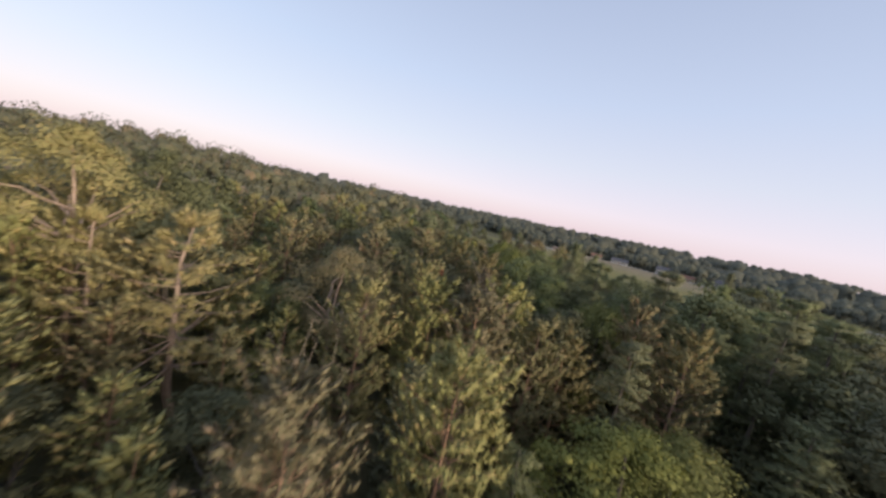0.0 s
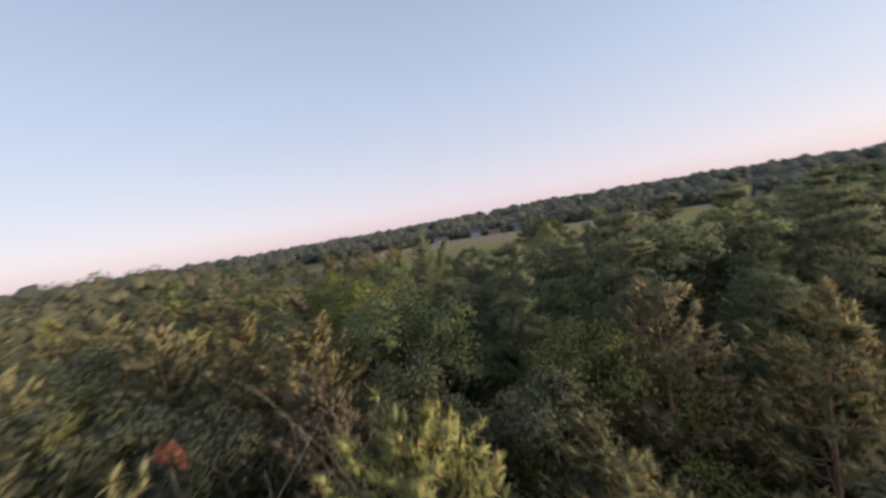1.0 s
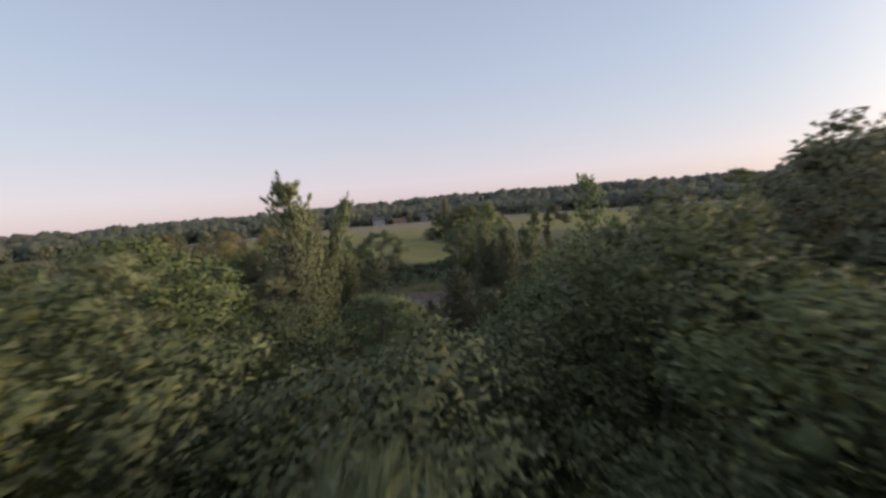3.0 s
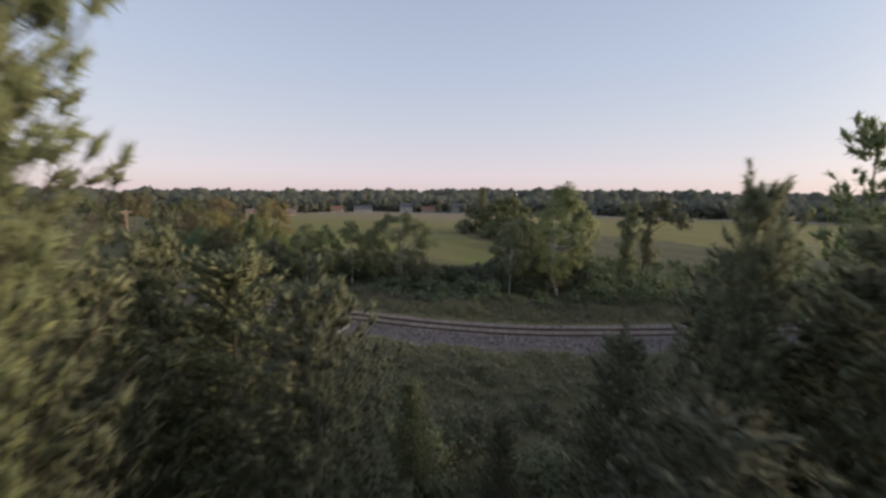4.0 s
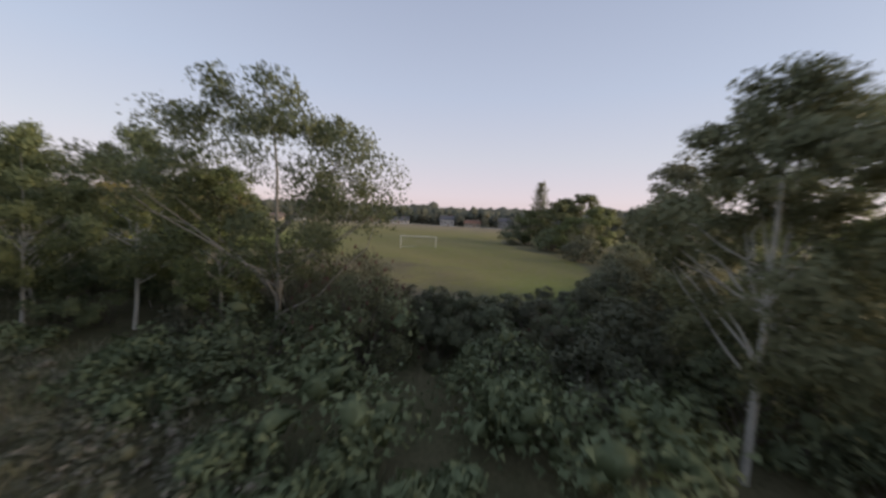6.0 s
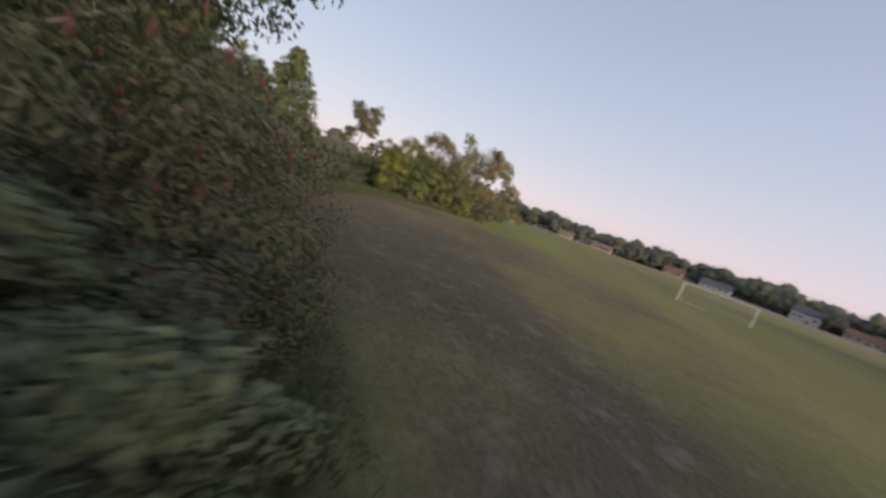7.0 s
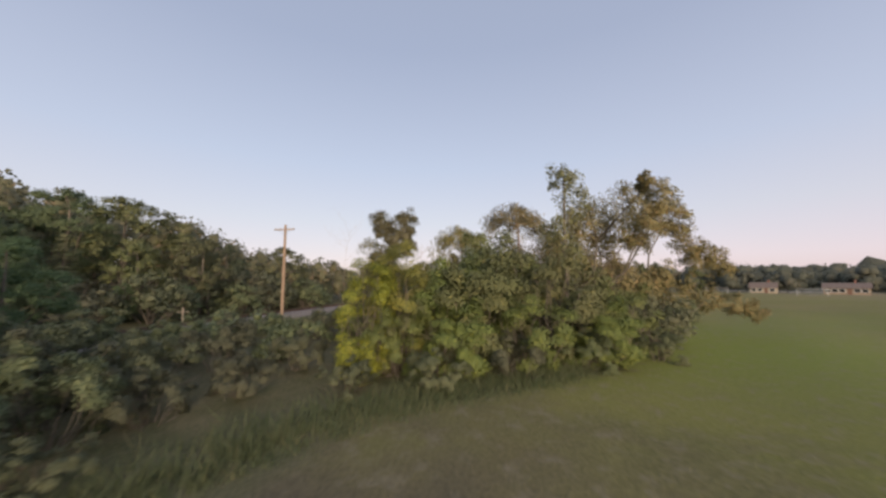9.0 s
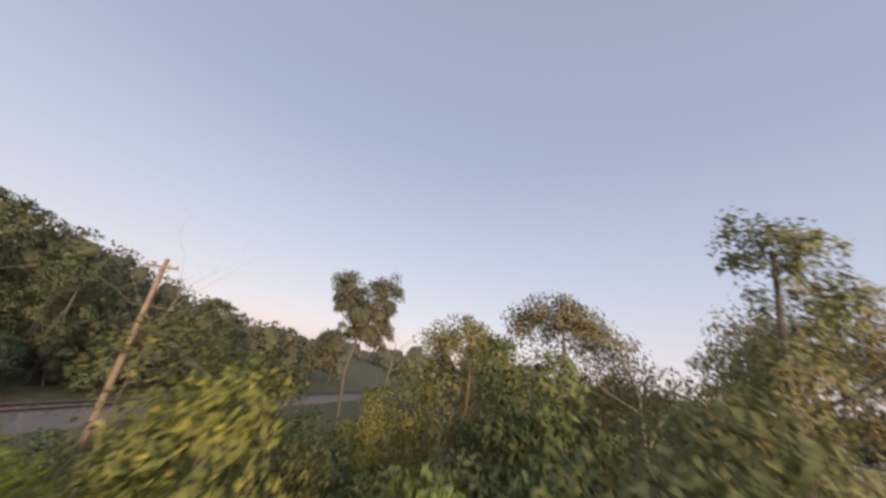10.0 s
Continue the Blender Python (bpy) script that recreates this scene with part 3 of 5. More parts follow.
gx = np.r_[-2600, np.arange(-1600, -420, 100), -420, -320, -250, -200, np.arange(-160, 120, 1.6), 125, 140, 165, 200, 250, 320, np.arange(420, 1601, 100), 2600]
gy = np.r_[-2600, -1500, -900, -500, -300, -200, -150, np.arange(-120, 150, 1.6), 155, 165, 180, 200, 220, 240, 260, 275, 290, 310, 340, np.arange(400, 1601, 100), 2600]
GX, GY = np.meshgrid(gx, gy, indexing="ij")
gi, gj = np.meshgrid(np.arange(len(gx) - 1), np.arange(len(gy) - 1), indexing="ij")
ga = gi * len(gy) + gj
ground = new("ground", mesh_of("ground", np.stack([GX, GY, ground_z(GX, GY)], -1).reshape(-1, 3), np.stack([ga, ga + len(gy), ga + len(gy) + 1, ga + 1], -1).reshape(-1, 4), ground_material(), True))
tagged(ground, "uneven ground with mown tan and green turf and dark leaf litter", "ground", kind="structure")
wob = 1.2 * np.sin(GX * 0.61 + 0.7) + 0.9 * np.sin(GY * 0.83 + GX * 0.2)
turf_att = ground.data.attributes.new("turf", "FLOAT", "POINT")
turf_att.data.foreach_set("value", np.mean([inside(FIELD, GX + 0.5 * wob + a, GY + 0.5 * wob + b) for a in (-1.2, -0.4, 0.4, 1.2) for b in (-1.2, -0.4, 0.4, 1.2)], 0).astype(np.float32).ravel())


def grown(name, values):
    ground.data.attributes.new(name, "FLOAT", "POINT").data.foreach_set("value", np.clip(values, 0, 1).astype(np.float32).ravel())


# worn near end of the field, hedge shade painted brown, and the lusher strips
grown("dry_shade", 1.10 - np.hypot((GX + 22) / 30, (GY - 67) / 19) ** 2 * 0.75 + 0.5 * np.exp(-(((GX + 7) / 6) ** 2 + ((GY - 57) / 4) ** 2)) + 0.8 * np.exp(-(((GX - 1) / 8) ** 2 + ((GY - 55.5) / 4) ** 2)) - 0.3 * np.exp(-(((GX + 8) / 8) ** 2 + ((GY - 66) / 6) ** 2)) + 0.7 * np.exp(-(((GX + 24) / 15) ** 2 + ((GY - 58.5) / 5) ** 2)))
grown("lush", 0.5 * np.exp(-(((GX + 56) / 10) ** 2 + ((GY - 128) / 22) ** 2)) + 1.0 * np.exp(-(((GX + 46) / 13) ** 2 + ((GY - 97) / 15) ** 2)) + 0.5 * np.exp(-(((GX + 11.5) / 5) ** 2 + ((GY - 101.6) / 1.6) ** 2)) + 0.55 * np.exp(-(((GX - 9) / 5) ** 2 + ((GY - 66) / 9) ** 2)))
grown("rust", 0.8 * np.exp(-(((GX + 21.5) / 3.0) ** 2 + ((GY - 69.8) / 2.2) ** 2)) + 0.35 * np.exp(-(((GX + 27) / 2.5) ** 2 + ((GY - 73) / 3) ** 2)))
grown("straw", 0.9 * (GY - 165 - 0.25 * np.abs(GX)) / 70)

# ---- railway ----
def ballast_material():
    """Crushed stone, with a trodden finer and paler strip where the attribute says so."""
    m, nodes, links, bsdf = node_material("grey_crushed_ballast")
    c = nodes.new("ShaderNodeTexCoord").outputs["Object"]
    cells = nodes.new("ShaderNodeTexVoronoi")
    cells.inputs["Scale"].default_value = 11.0
    links.new(c, cells.inputs["Vector"])
    tone = nodes.new("ShaderNodeSeparateColor")
    links.new(cells.outputs["Color"], tone.inputs[0])
    patch = noise_at(nodes, links, 0.8, 4, 0.6, c)
    fine = noise_at(nodes, links, 30.0, 3, 0.6, c)
    coarse = mixed(nodes, links, tone.outputs[0], (0.055, 0.047, 0.045), (0.235, 0.200, 0.188))
    coarse = mixed(nodes, links, stretched(nodes, links, tone.outputs[1], 0.86, 0.9), coarse, (0.36, 0.32, 0.30))
    grit = mixed(nodes, links, stretched(nodes, links, fine, 0.3, 0.7), (0.150, 0.126, 0.110), (0.280, 0.242, 0.215))
    pale = nodes.new("ShaderNodeAttribute")
    pale.attribute_name = "pale"
    add = nodes.new("ShaderNodeMath")
    add.operation = "MULTIPLY_ADD"
    links.new(patch, add.inputs[0])
    add.inputs[1].default_value = 0.9
    links.new(pale.outputs["Fac"], add.inputs[2])
    links.new(mixed(nodes, links, stretched(nodes, links, add.outputs[0], 0.55, 1.25), coarse, grit), bsdf.inputs["Base Color"])
    bsdf.inputs["Roughness"].default_value = 0.95
    bumped(nodes, links, bsdf, tone.outputs[2], 0.8, 0.05)
    return m


BALLAST = ballast_material()
RUST = rough_material("rusty_rail_steel", (0.080, 0.052, 0.042), (0.150, 0.094, 0.070), 4.0, 0.6, 0.2, 0.005, metal=0.5)
TIE_WOOD = rough_material("weathered_tie_wood", (0.150, 0.118, 0.096), (0.270, 0.218, 0.180), 3.0, 0.9, 0.6, 0.02, spread=0.35)
way2 = np.gradient(RAIL_LINE, axis=0)
way2 /= np.linalg.norm(way2, axis=1, keepdims=True)
SIDE = np.stack([-way2[:, 1], way2[:, 0]], 1)


def swept(offsets, heights, name, material, closed=False, smooth=False):
    """A profile (offset to the north, height) swept along the line."""
    o, h = np.asarray(offsets), np.asarray(heights)
    base = RAIL_LINE[:, None] + SIDE[:, None] * o[None, :, None]
    z = np.broadcast_to(h, base.shape[:2])
    v = np.concatenate([base, z[..., None]], -1)
    n, k = base.shape[:2]
    i, j = np.meshgrid(np.arange(n - 1), np.arange(k if closed else k - 1), indexing="ij")
    a, b = i * k + j, i * k + (j + 1) % k
    return mesh_of(name, v.reshape(-1, 3), np.stack([a, a + k, b + k, b], -1).reshape(-1, 4), material, smooth)


BED_O = [-4.9, -4.0, -3.0, -2.2, -1.55, -1.3, -0.95, -0.6, 0, 0.6, 0.95, 1.3, 1.55, 2.2, 3.4, 4.4]
BED_H = [-0.25, 0.09, 0.14, 0.26, 0.50, 0.55, 0.565, 0.53, 0.53, 0.53, 0.565, 0.55, 0.50, 0.28, 0.08, -0.25]
bed = new("railway_bed", swept(BED_O, BED_H, "railway_bed", BALLAST, smooth=True))
bed.data.attributes.new("pale", "FLOAT", "POINT").data.foreach_set("value", np.tile([1.0, 0.75, 0.25, 0, 0, 0, 0.1, 0.5, 0.6, 0.5, 0.2, 0.2, 0.4, 0.8, 0.9, 0.9], len(RAIL_LINE)).astype(np.float32))
bed.data.vertices.foreach_get("co", bed_co := np.empty(3 * len(bed.data.vertices), np.float32))
bed_co = bed_co.reshape(-1, 3)
bed_co[:, 2] += 0.018 * rng.normal(size=len(bed_co))
bed_co[:, :2] += 0.05 * rng.normal(size=(len(bed_co), 2))
bed.data.vertices.foreach_set("co", bed_co.ravel())
tagged(bed, "grey crushed-stone railway bed with a flat service shoulder", "ballast", kind="structure")

railway = tagged(new("railway_track"), "single curved railway track with rusty rails on worn wooden ties", "railway track")
RAIL_O = np.array([-0.070, 0.070, 0.066, 0.012, 0.012, 0.036, 0.036, -0.036, -0.036, -0.012, -0.012, -0.066])
RAIL_H = np.array([0.0, 0.0, 0.018, 0.030, 0.125, 0.135, 0.170, 0.170, 0.135, 0.125, 0.030, 0.018])
for o in (-0.752, 0.752):
    part("rail", swept(RAIL_O + o, RAIL_H + 0.555, "rail", RUST, True), railway)


def box_mesh(name, size, material, bevel=0.02):
    bm = bmesh.new()
    bmesh.ops.create_cube(bm, size=1.0)
    bmesh.ops.scale(bm, vec=size, verts=bm.verts)
    if bevel:
        bmesh.ops.bevel(bm, geom=bm.edges[:], offset=bevel, segments=1, affect="EDGES")
    me = bpy.data.meshes.new(name)
    bm.to_mesh(me)
    bm.free()
    me.materials.append(material)
    return me


tie_mesh = box_mesh("tie", (0.23, 2.55, 0.16), TIE_WOOD, 0.0)
first, last = np.searchsorted(LINE_X, -75), np.searchsorted(LINE_X, 48)
for k in range(first, last):
    tie = part("tie", tie_mesh, railway)
    yaw = math.atan2(way2[k, 1], way2[k, 0]) + rng.normal() * 0.02
    tie.matrix_local = Matrix.Translation((LINE_X[k] + rng.normal() * 0.03, LINE_Y[k], 0.475 + rng.normal() * 0.008)) @ Matrix.Rotation(yaw, 4, "Z")

# loose stones of the bed
OCTA_V = np.array([(1, 0, 0), (-1, 0, 0), (0, 1, 0), (0, -1, 0), (0, 0, 1), (0, 0, -1)], float)
OCTA_F = np.array([(0, 2, 4), (2, 1, 4), (1, 3, 4), (3, 0, 4), (2, 0, 5), (1, 2, 5), (3, 1, 5), (0, 3, 5)])
near_line = np.where((LINE_X > -45) & (LINE_X < 40))[0]
STONES = 15000
pick = rng.choice(near_line, STONES)
lat = np.where(rng.random(STONES) < 0.68, rng.uniform(-3.9, -0.9, STONES), rng.uniform(-0.7, 3.6, STONES))
lat = np.where(np.abs(np.abs(lat) - 0.75) < 0.12, lat + 0.3, lat)
sx = LINE_X[pick] + SIDE[pick, 0] * lat + rng.uniform(-0.3, 0.3, STONES)
sy = LINE_Y[pick] + SIDE[pick, 1] * lat + rng.uniform(-0.12, 0.12, STONES)
sz = np.interp(lat, BED_O, BED_H)
size = rng.uniform(0.03, 0.085, (STONES, 1, 1)) * rng.uniform(0.6, 1.3, (STONES, 6, 1))
stone_v = np.stack([sx, sy, sz + 0.02], -1)[:, None] + OCTA_V[None] * size


def stone_material():
    m, nodes, links, bsdf = node_material("ballast_stone")
    island = nodes.new("ShaderNodeNewGeometry").outputs["Random Per Island"]
    col = mixed(nodes, links, island, (0.060, 0.052, 0.050), (0.270, 0.230, 0.215))
    col = mixed(nodes, links, stretched(nodes, links, island, 0.88, 0.93), col, (0.43, 0.385, 0.36))
    grain = noise_at(nodes, links, 25.0, 3, 0.6)
    col = mixed(nodes, links, 0.25, col, mixed(nodes, links, stretched(nodes, links, grain, 0.3, 0.7), (0.06, 0.05, 0.048), (0.30, 0.26, 0.24)))
    links.new(col, bsdf.inputs["Base Color"])
    bsdf.inputs["Roughness"].default_value = 0.9
    return m


stones = new("ballast_stones", mesh_of("ballast_stones", stone_v.reshape(-1, 3), (OCTA_F[None] + 6 * np.arange(STONES)[:, None, None]).reshape(-1, 3), stone_material()))
tagged(stones, "loose angular grey and brown ballast stones", "stones", kind="stuff")

# ---- plants: one of each sort, then copies ----
SORTS = {}


def sort(key, ob, height):
    SORTS[key] = [ob, height, False]


sort("pine_a", pine(11, 16, 7.6, 0.14, 16, 7, 9, 30, "pine_tree", "bushy pine with upswept yellow-green needle brushes", BARK_PINE, LEAF_PINE, 0.55, 0.34), 16)
sort("pine_b", pine(12, 16, 6.8, 0.20, 16, 7, 9, 30, "pine_tree", "slender pine with olive-yellow needle brushes", BARK_PINE, LEAF_PINE, 0.7, 0.34), 16)
sort("pine_r", pine(13, 16, 6.8, 0.2, 16, 7, 8, 28, "pine_tree", "browning pine with thin russet needles", BARK_PINE, LEAF_RUSSET, 0.5, 0.33), 16)
sort("pine_open", pine(14, 16, 9.0, 0.34, 13, 5, 11, 26, "pine_tree", "open pine with pinkish trunk and bare lower limbs", BARK_PINK, LEAF_GOLD, 0.45, 0.42, True, bare=0.5, trunk_r=0.017), 16)
sort("white_a", pine(15, 17, 9.6, 0.08, 17, 7, 12, 26, "white_pine_tree", "dark white pine with level tiers of boughs", BARK_GREY, LEAF_WHITE_PINE, 0.22, 0.32, tiers=True, bare=0.15), 17)
sort("white_b", pine(16, 17, 8.2, 0.07, 17, 7, 9, 26, "white_pine_tree", "dark layered white pine with drooping bough ends", BARK_GREY, LEAF_WHITE_PINE, 0.18, 0.31, tiers=True, bare=0.15), 17)
sort("young_pine", pine(17, 12, 4.6, 0.06, 14, 6, 5, 14, "pine_tree", "young dark pine with upright leading shoots", BARK_GREY, LEAF_WHITE_PINE, 0.75, 0.34, bare=0.15), 12)
sort("maple_a", broadleaf(21, 15, 9.8, 0.12, 170, 150, 0.165, "maple_tree", "full green maple with rounded leaf clumps", BARK_GREY, LEAF_MAPLE, lobes=30), 15)
sort("maple_b", broadleaf(22, 15, 8.4, 0.10, 160, 150, 0.165, "maple_tree", "green broad-leaved tree with an uneven crown", BARK_GREY, LEAF_MAPLE, top=0.7, lobes=28), 15)
sort("maple_y", broadleaf(23, 15, 10.2, 0.14, 190, 150, 0.165, "maple_tree", "bright yellow-green maple standing out of the wood", BARK_GREY, LEAF_BRIGHT, lobes=32), 15)
sort("locust", broadleaf(24, 16, 8.5, 0.45, 74, 300, 0.16, "locust_tree", "thin yellow-green tree with pale forking limbs", BARK_PINK, LEAF_GOLD, 7, True, trunk_r=0.015, clump=0.75, core=0.0), 16)
sort("birch", broadleaf(25, 11, 6.0, 0.20, 130, 130, 0.15, "birch_tree", "birch with a pale slender trunk and loose crown", BARK_BIRCH, LEAF_BIRCH, 5, True, 0.04, 0.8, 0.011, clump=1.1, lobes=26), 11)
sort("birch_tall", broadleaf(26, 16.5, 8.0, 0.12, 240, 110, 0.17, "birch_tree", "tall birch with a pale crooked trunk and airy top", BARK_BIRCH, LEAF_BIRCH, 6, True, 0.02, 0.4, 0.012, clump=1.05, core=0.25, lobes=44), 16.5)
sort("poplar", broadleaf(27, 10.5, 6.0, 0.06, 130, 120, 0.15, "poplar_tree", "dusky green poplar beside the railway", BARK_BIRCH, LEAF_BIRCH, 5, False, 0.02, 0.9, 0.012, clump=1.1, lobes=26), 10.5)
sort("shrub_a", shrub(31, 3.2, 4.4, 28, 84, 0.20, "shrub", "dense dull green roadside bush", LEAF_SHRUB), 3.2)
sort("shrub_b", shrub(32, 2.4, 3.6, 24, 72, 0.19, "shrub", "low spreading green bush in rough grass", LEAF_SHRUB), 2.4)
sort("shrub_c", shrub(33, 5.0, 5.0, 40, 84, 0.23, "shrub", "tall tangled thicket bush with dark leaves", LEAF_SHRUB), 5.0)
sort("sumac", shrub(34, 4.6, 5.2, 96, 165, 0.125, "sumac_shrub", "sumac bush with dull red upright fruit spikes", LEAF_SUMAC, 60, 0, 0.42, 0.0, 0.75), 4.6)
sort("lit_shrub", shrub(35, 6.0, 4.6, 130, 180, 0.125, "shrub", "tall yellowing bush with tangled grey stems", LEAF_LIT, 0, 14, 0.55, 0.0, 1.0, 24), 6.0)
sort("field_maple", broadleaf(47, 13, 9.5, 0.02, 150, 80, 0.27, "maple_tree", "dense rounded tree in the field island", BARK_GREY, LEAF_MAPLE, 0, core=0.42, lobes=28), 13)
sort("maple_w", broadleaf(48, 15, 9.0, 0.03, 150, 120, 0.19, "maple_tree", "dark full tree along the wood's edge", BARK_GREY, LEAF_DARK, 0, core=0.3, lobes=30), 15)
sort("soft_pine", pine(53, 12, 6.6, 0.03, 24, 8, 9, 24, "pine_tree", "young dusky pine with soft fuzzy boughs", BARK_GREY, LEAF_FIR, 0.85, 0.20, bare=0.08), 12)
sort("white_mid", pine(52, 17, 8.8, 0.06, 15, 7, 7, 18, "white_pine_tree", "dark tiered pine among the maples", BARK_GREY, LEAF_WHITE_PINE, 0.18, 0.42, tiers=True, bare=0.15), 17)
sort("pine_mid", pine(49, 16, 7.2, 0.12, 14, 7, 6, 16, "pine_tree", "olive-green pine in the wood", BARK_PINE, LEAF_PINE, 0.55, 0.44), 16)
sort("yellow_shrub", shrub(50, 6.0, 3.8, 110, 330, 0.075, "shrub", "tall bush with yellow-tipped leaves", LEAF_YELLOW, 0, 5, 0.5, 0.0, 0.95, 20), 6.0)
sort("thicket", shrub(45, 3.4, 4.4, 108, 130, 0.105, "shrub", "dense dusky thicket bush with small leaves", LEAF_SHRUB, 0, 4, 0.55, 0.0, 0.95, 27), 3.4)
sort("forked", broadleaf(46, 12, 11.0, 0.22, 110, 250, 0.152, "birch_tree", "airy grey-green tree with a pale forked trunk", BARK_FORK, LEAF_BIRCH_SHADED, 7, True, 0.05, 1.1, 0.012, 0.5, 0.5, 0.0), 12)
sort("dome_tree", broadleaf(36, 12, 8.5, 0.15, 110, 190, 0.17, "oak_tree", "round-headed reddish tree behind the bushes", BARK_PINE, LEAF_OAK, top=1.2, clump=0.75, core=0.0), 12)
sort("maple_m", broadleaf(37, 15, 9.0, 0.10, 110, 80, 0.26, "maple_tree", "broad-leaved tree in the wood", BARK_GREY, LEAF_MAPLE, 4, lobes=24), 15)
sort("maple_n", broadleaf(38, 15, 7.8, 0.08, 104, 80, 0.26, "maple_tree", "narrow green tree in the wood", BARK_GREY, LEAF_BIRCH, 4, top=0.6, lobes=24), 15)
sort("maple_far", broadleaf(41, 14, 9.2, 0.04, 70, 34, 0.5, "maple_tree", "rounded green tree at the edge of the wood", BARK_GREY, LEAF_MAPLE, 0, lobes=18), 14)
sort("pine_far", pine(42, 16, 7.0, 0.12, 11, 6, 4, 12, "pine_tree", "yellow-green pine in the wood", BARK_PINE, LEAF_PINE, 0.5, 0.6, wood=False), 16)
sort("russet_far", pine(43, 16, 6.6, 0.12, 11, 6, 4, 12, "pine_tree", "browning pine in the wood", BARK_PINE, LEAF_RUSSET, 0.5, 0.58, wood=False), 16)
sort("white_far", pine(44, 17, 8.8, 0.06, 12, 6, 4, 12, "white_pine_tree", "dark tiered pine in the wood", BARK_GREY, LEAF_WHITE_PINE, 0.18, 0.7, tiers=True, bare=0.15, wood=False), 17)


def put(key, x, y, height, turn=None, wide=1.0, group="", label="", lean=0.0):
    """Stands a plant of that sort at a place: the first is the built one, the others are copies."""
    ob, tall, used = SORTS[key]
    s = height / tall
    turn = rng.uniform(0, 360) if turn is None else turn
    m = Matrix.Translation((x, y, float(ground_z(x, y)) - 0.05)) @ Matrix.Rotation(radians(turn), 4, "Z") @ Matrix.Rotation(radians(lean), 4, "Y") @ Matrix.Diagonal((s * wide, s * wide, s, 1))
    if used:
        ob = copy_thing(ob, m @ Matrix.Diagonal((1 / ob.scale[0], 1 / ob.scale[1], 1 / ob.scale[2], 1)))
    else:
        ob.matrix_basis, SORTS[key][2] = m, True
    return tagged(ob, label, group=group)


TAKEN = []


def stand(key, x, y, height, **more):
    """A tree at a place of its own."""
    TAKEN.append((x, y))
    return put(key, x, y, height, **more)


# trees of the wood that stand out
stand("pine_open", -10.5, -76.7, 17.2, turn=40, wide=1.35)
for key, x, y, h in (
    ("locust", -5.3, -66.7, 17.0), ("pine_open", -14.5, -81.5, 16.0), ("locust", -20.0, -83.0, 22.5), ("maple_b", -28, -76, 21.0),
    ("pine_a", 12.3, -71.8, 16.0), ("pine_b", 10.5, -78.5, 15.0), ("maple_y", -8.6, -31.5, 17.0), ("maple_y", -15.2, -24.9, 17.0),
    ("pine_r", 14.8, -48.8, 17.0), ("pine_r", 18.5, -52.5, 16.5), ("white_a", 13.9, -33.9, 17.5), ("maple_a", 9.8, -25.0, 16.5), ("maple_a", 17.3, -21.9, 17.0),
    ("white_a", 27.4, -19.0, 20.0), ("pine_r", 1.4, -53.5, 15.8), ("maple_b", 3.3, -51.0, 15.4), ("white_b", 15.8, -58.0, 15.8), ("pine_a", 3.9, -65.0, 16.2),
    ("pine_b", 1.7, -69.8, 15.6), ("maple_a", -9.4, -70.8, 12.0), ("pine_r", -7.5, -49.8, 17.0), ("pine_a", 5.7, -57.6, 16.4),
    ("white_a", 41.6, -20.0, 19.2), ("white_b", 23.5, -46.2, 19.0), ("white_a", 24.5, -36.0, 20.5), ("maple_a", -4.6, -33.2, 15.8), ("white_b", -7.6, -23.3, 16.6),
    ("white_b", -9.4, -28.0, 16.0), ("soft_pine", -7.6, -7.6, 19.0), ("soft_pine", -7.9, -2.8, 16.8), ("soft_pine", -6.6, -10.6, 15.0), 
    ("soft_pine", 13.5, 1.5, 13.4), ("young_pine", 26.6, 12.0, 18.4), ("soft_pine", -8.8, 2.2, 13.0), ("soft_pine", -8.8, -0.2, 12.0), ("soft_pine", -6.4, 4.2, 9.6), ("soft_pine", -12.2, 3.6, 11.6), ("soft_pine", 6.0, 1.0, 10.0), ("soft_pine", 10.8, 4.2, 9.0), ("soft_pine", 2.6, 2.6, 6.2), ("soft_pine", -0.8, 4.4, 6.6), ("white_b", -19.0, 15.0, 10.7),
    ("white_b", 31, -6, 18), ("maple_a", 33, -27, 18.2), ("white_a", 33, -42, 20.5), ("pine_a", -2.0, -60.5, 16.2), ("white_b", 6.2, -14.6, 12.2), ("white_b", -6.4, -15.5, 14.2)):
    stand(key, x, y, h)
stand("maple_y", 11.6, -49.4, 15.8, wide=0.85)
stand("maple_y", -5.6, -37.6, 17.2, wide=0.9)
stand("white_a", 8.8, -44.2, 19.2, wide=0.95)
stand("white_a", 15.4, -43.0, 20.2)
stand("soft_pine", -2.5, -0.8, 12.2, wide=1.25)
stand("soft_pine", 10.0, -2.5, 14.0, wide=0.8)
stand("soft_pine", 9.8, 1.2, 12.6, wide=1.2)
stand("soft_pine", 11.4, -0.6, 12.6, wide=1.2)
stand("soft_pine", 8.3, -0.1, 14.4, wide=0.6)
stand("soft_pine", -5.4, 1.0, 12.4, wide=1.4)
stand("soft_pine", 5.2, -3.2, 10.6, wide=1.4)
# a tilted whole pine stands in for the bough of a big one
stand("soft_pine", -10.9, -4.6, 18.8, wide=0.5, turn=0, lean=22.0, label="leaning dusky pine standing in for a big pine's long bough")
SINGLE = {(0, -37): "white_b", (1, -33): "white_b", (18, -63): "maple_y", (20, -60): "maple_y", (18, -43): "white_b", (26, -41): "white_b", (27, -41): "white_b", (7, -63): "pine_a", (6, -68): "young_pine", (12, -55): "pine_r", (11, -55): "pine_r", (14, -38): "white_b", (20, -47): "white_b"}


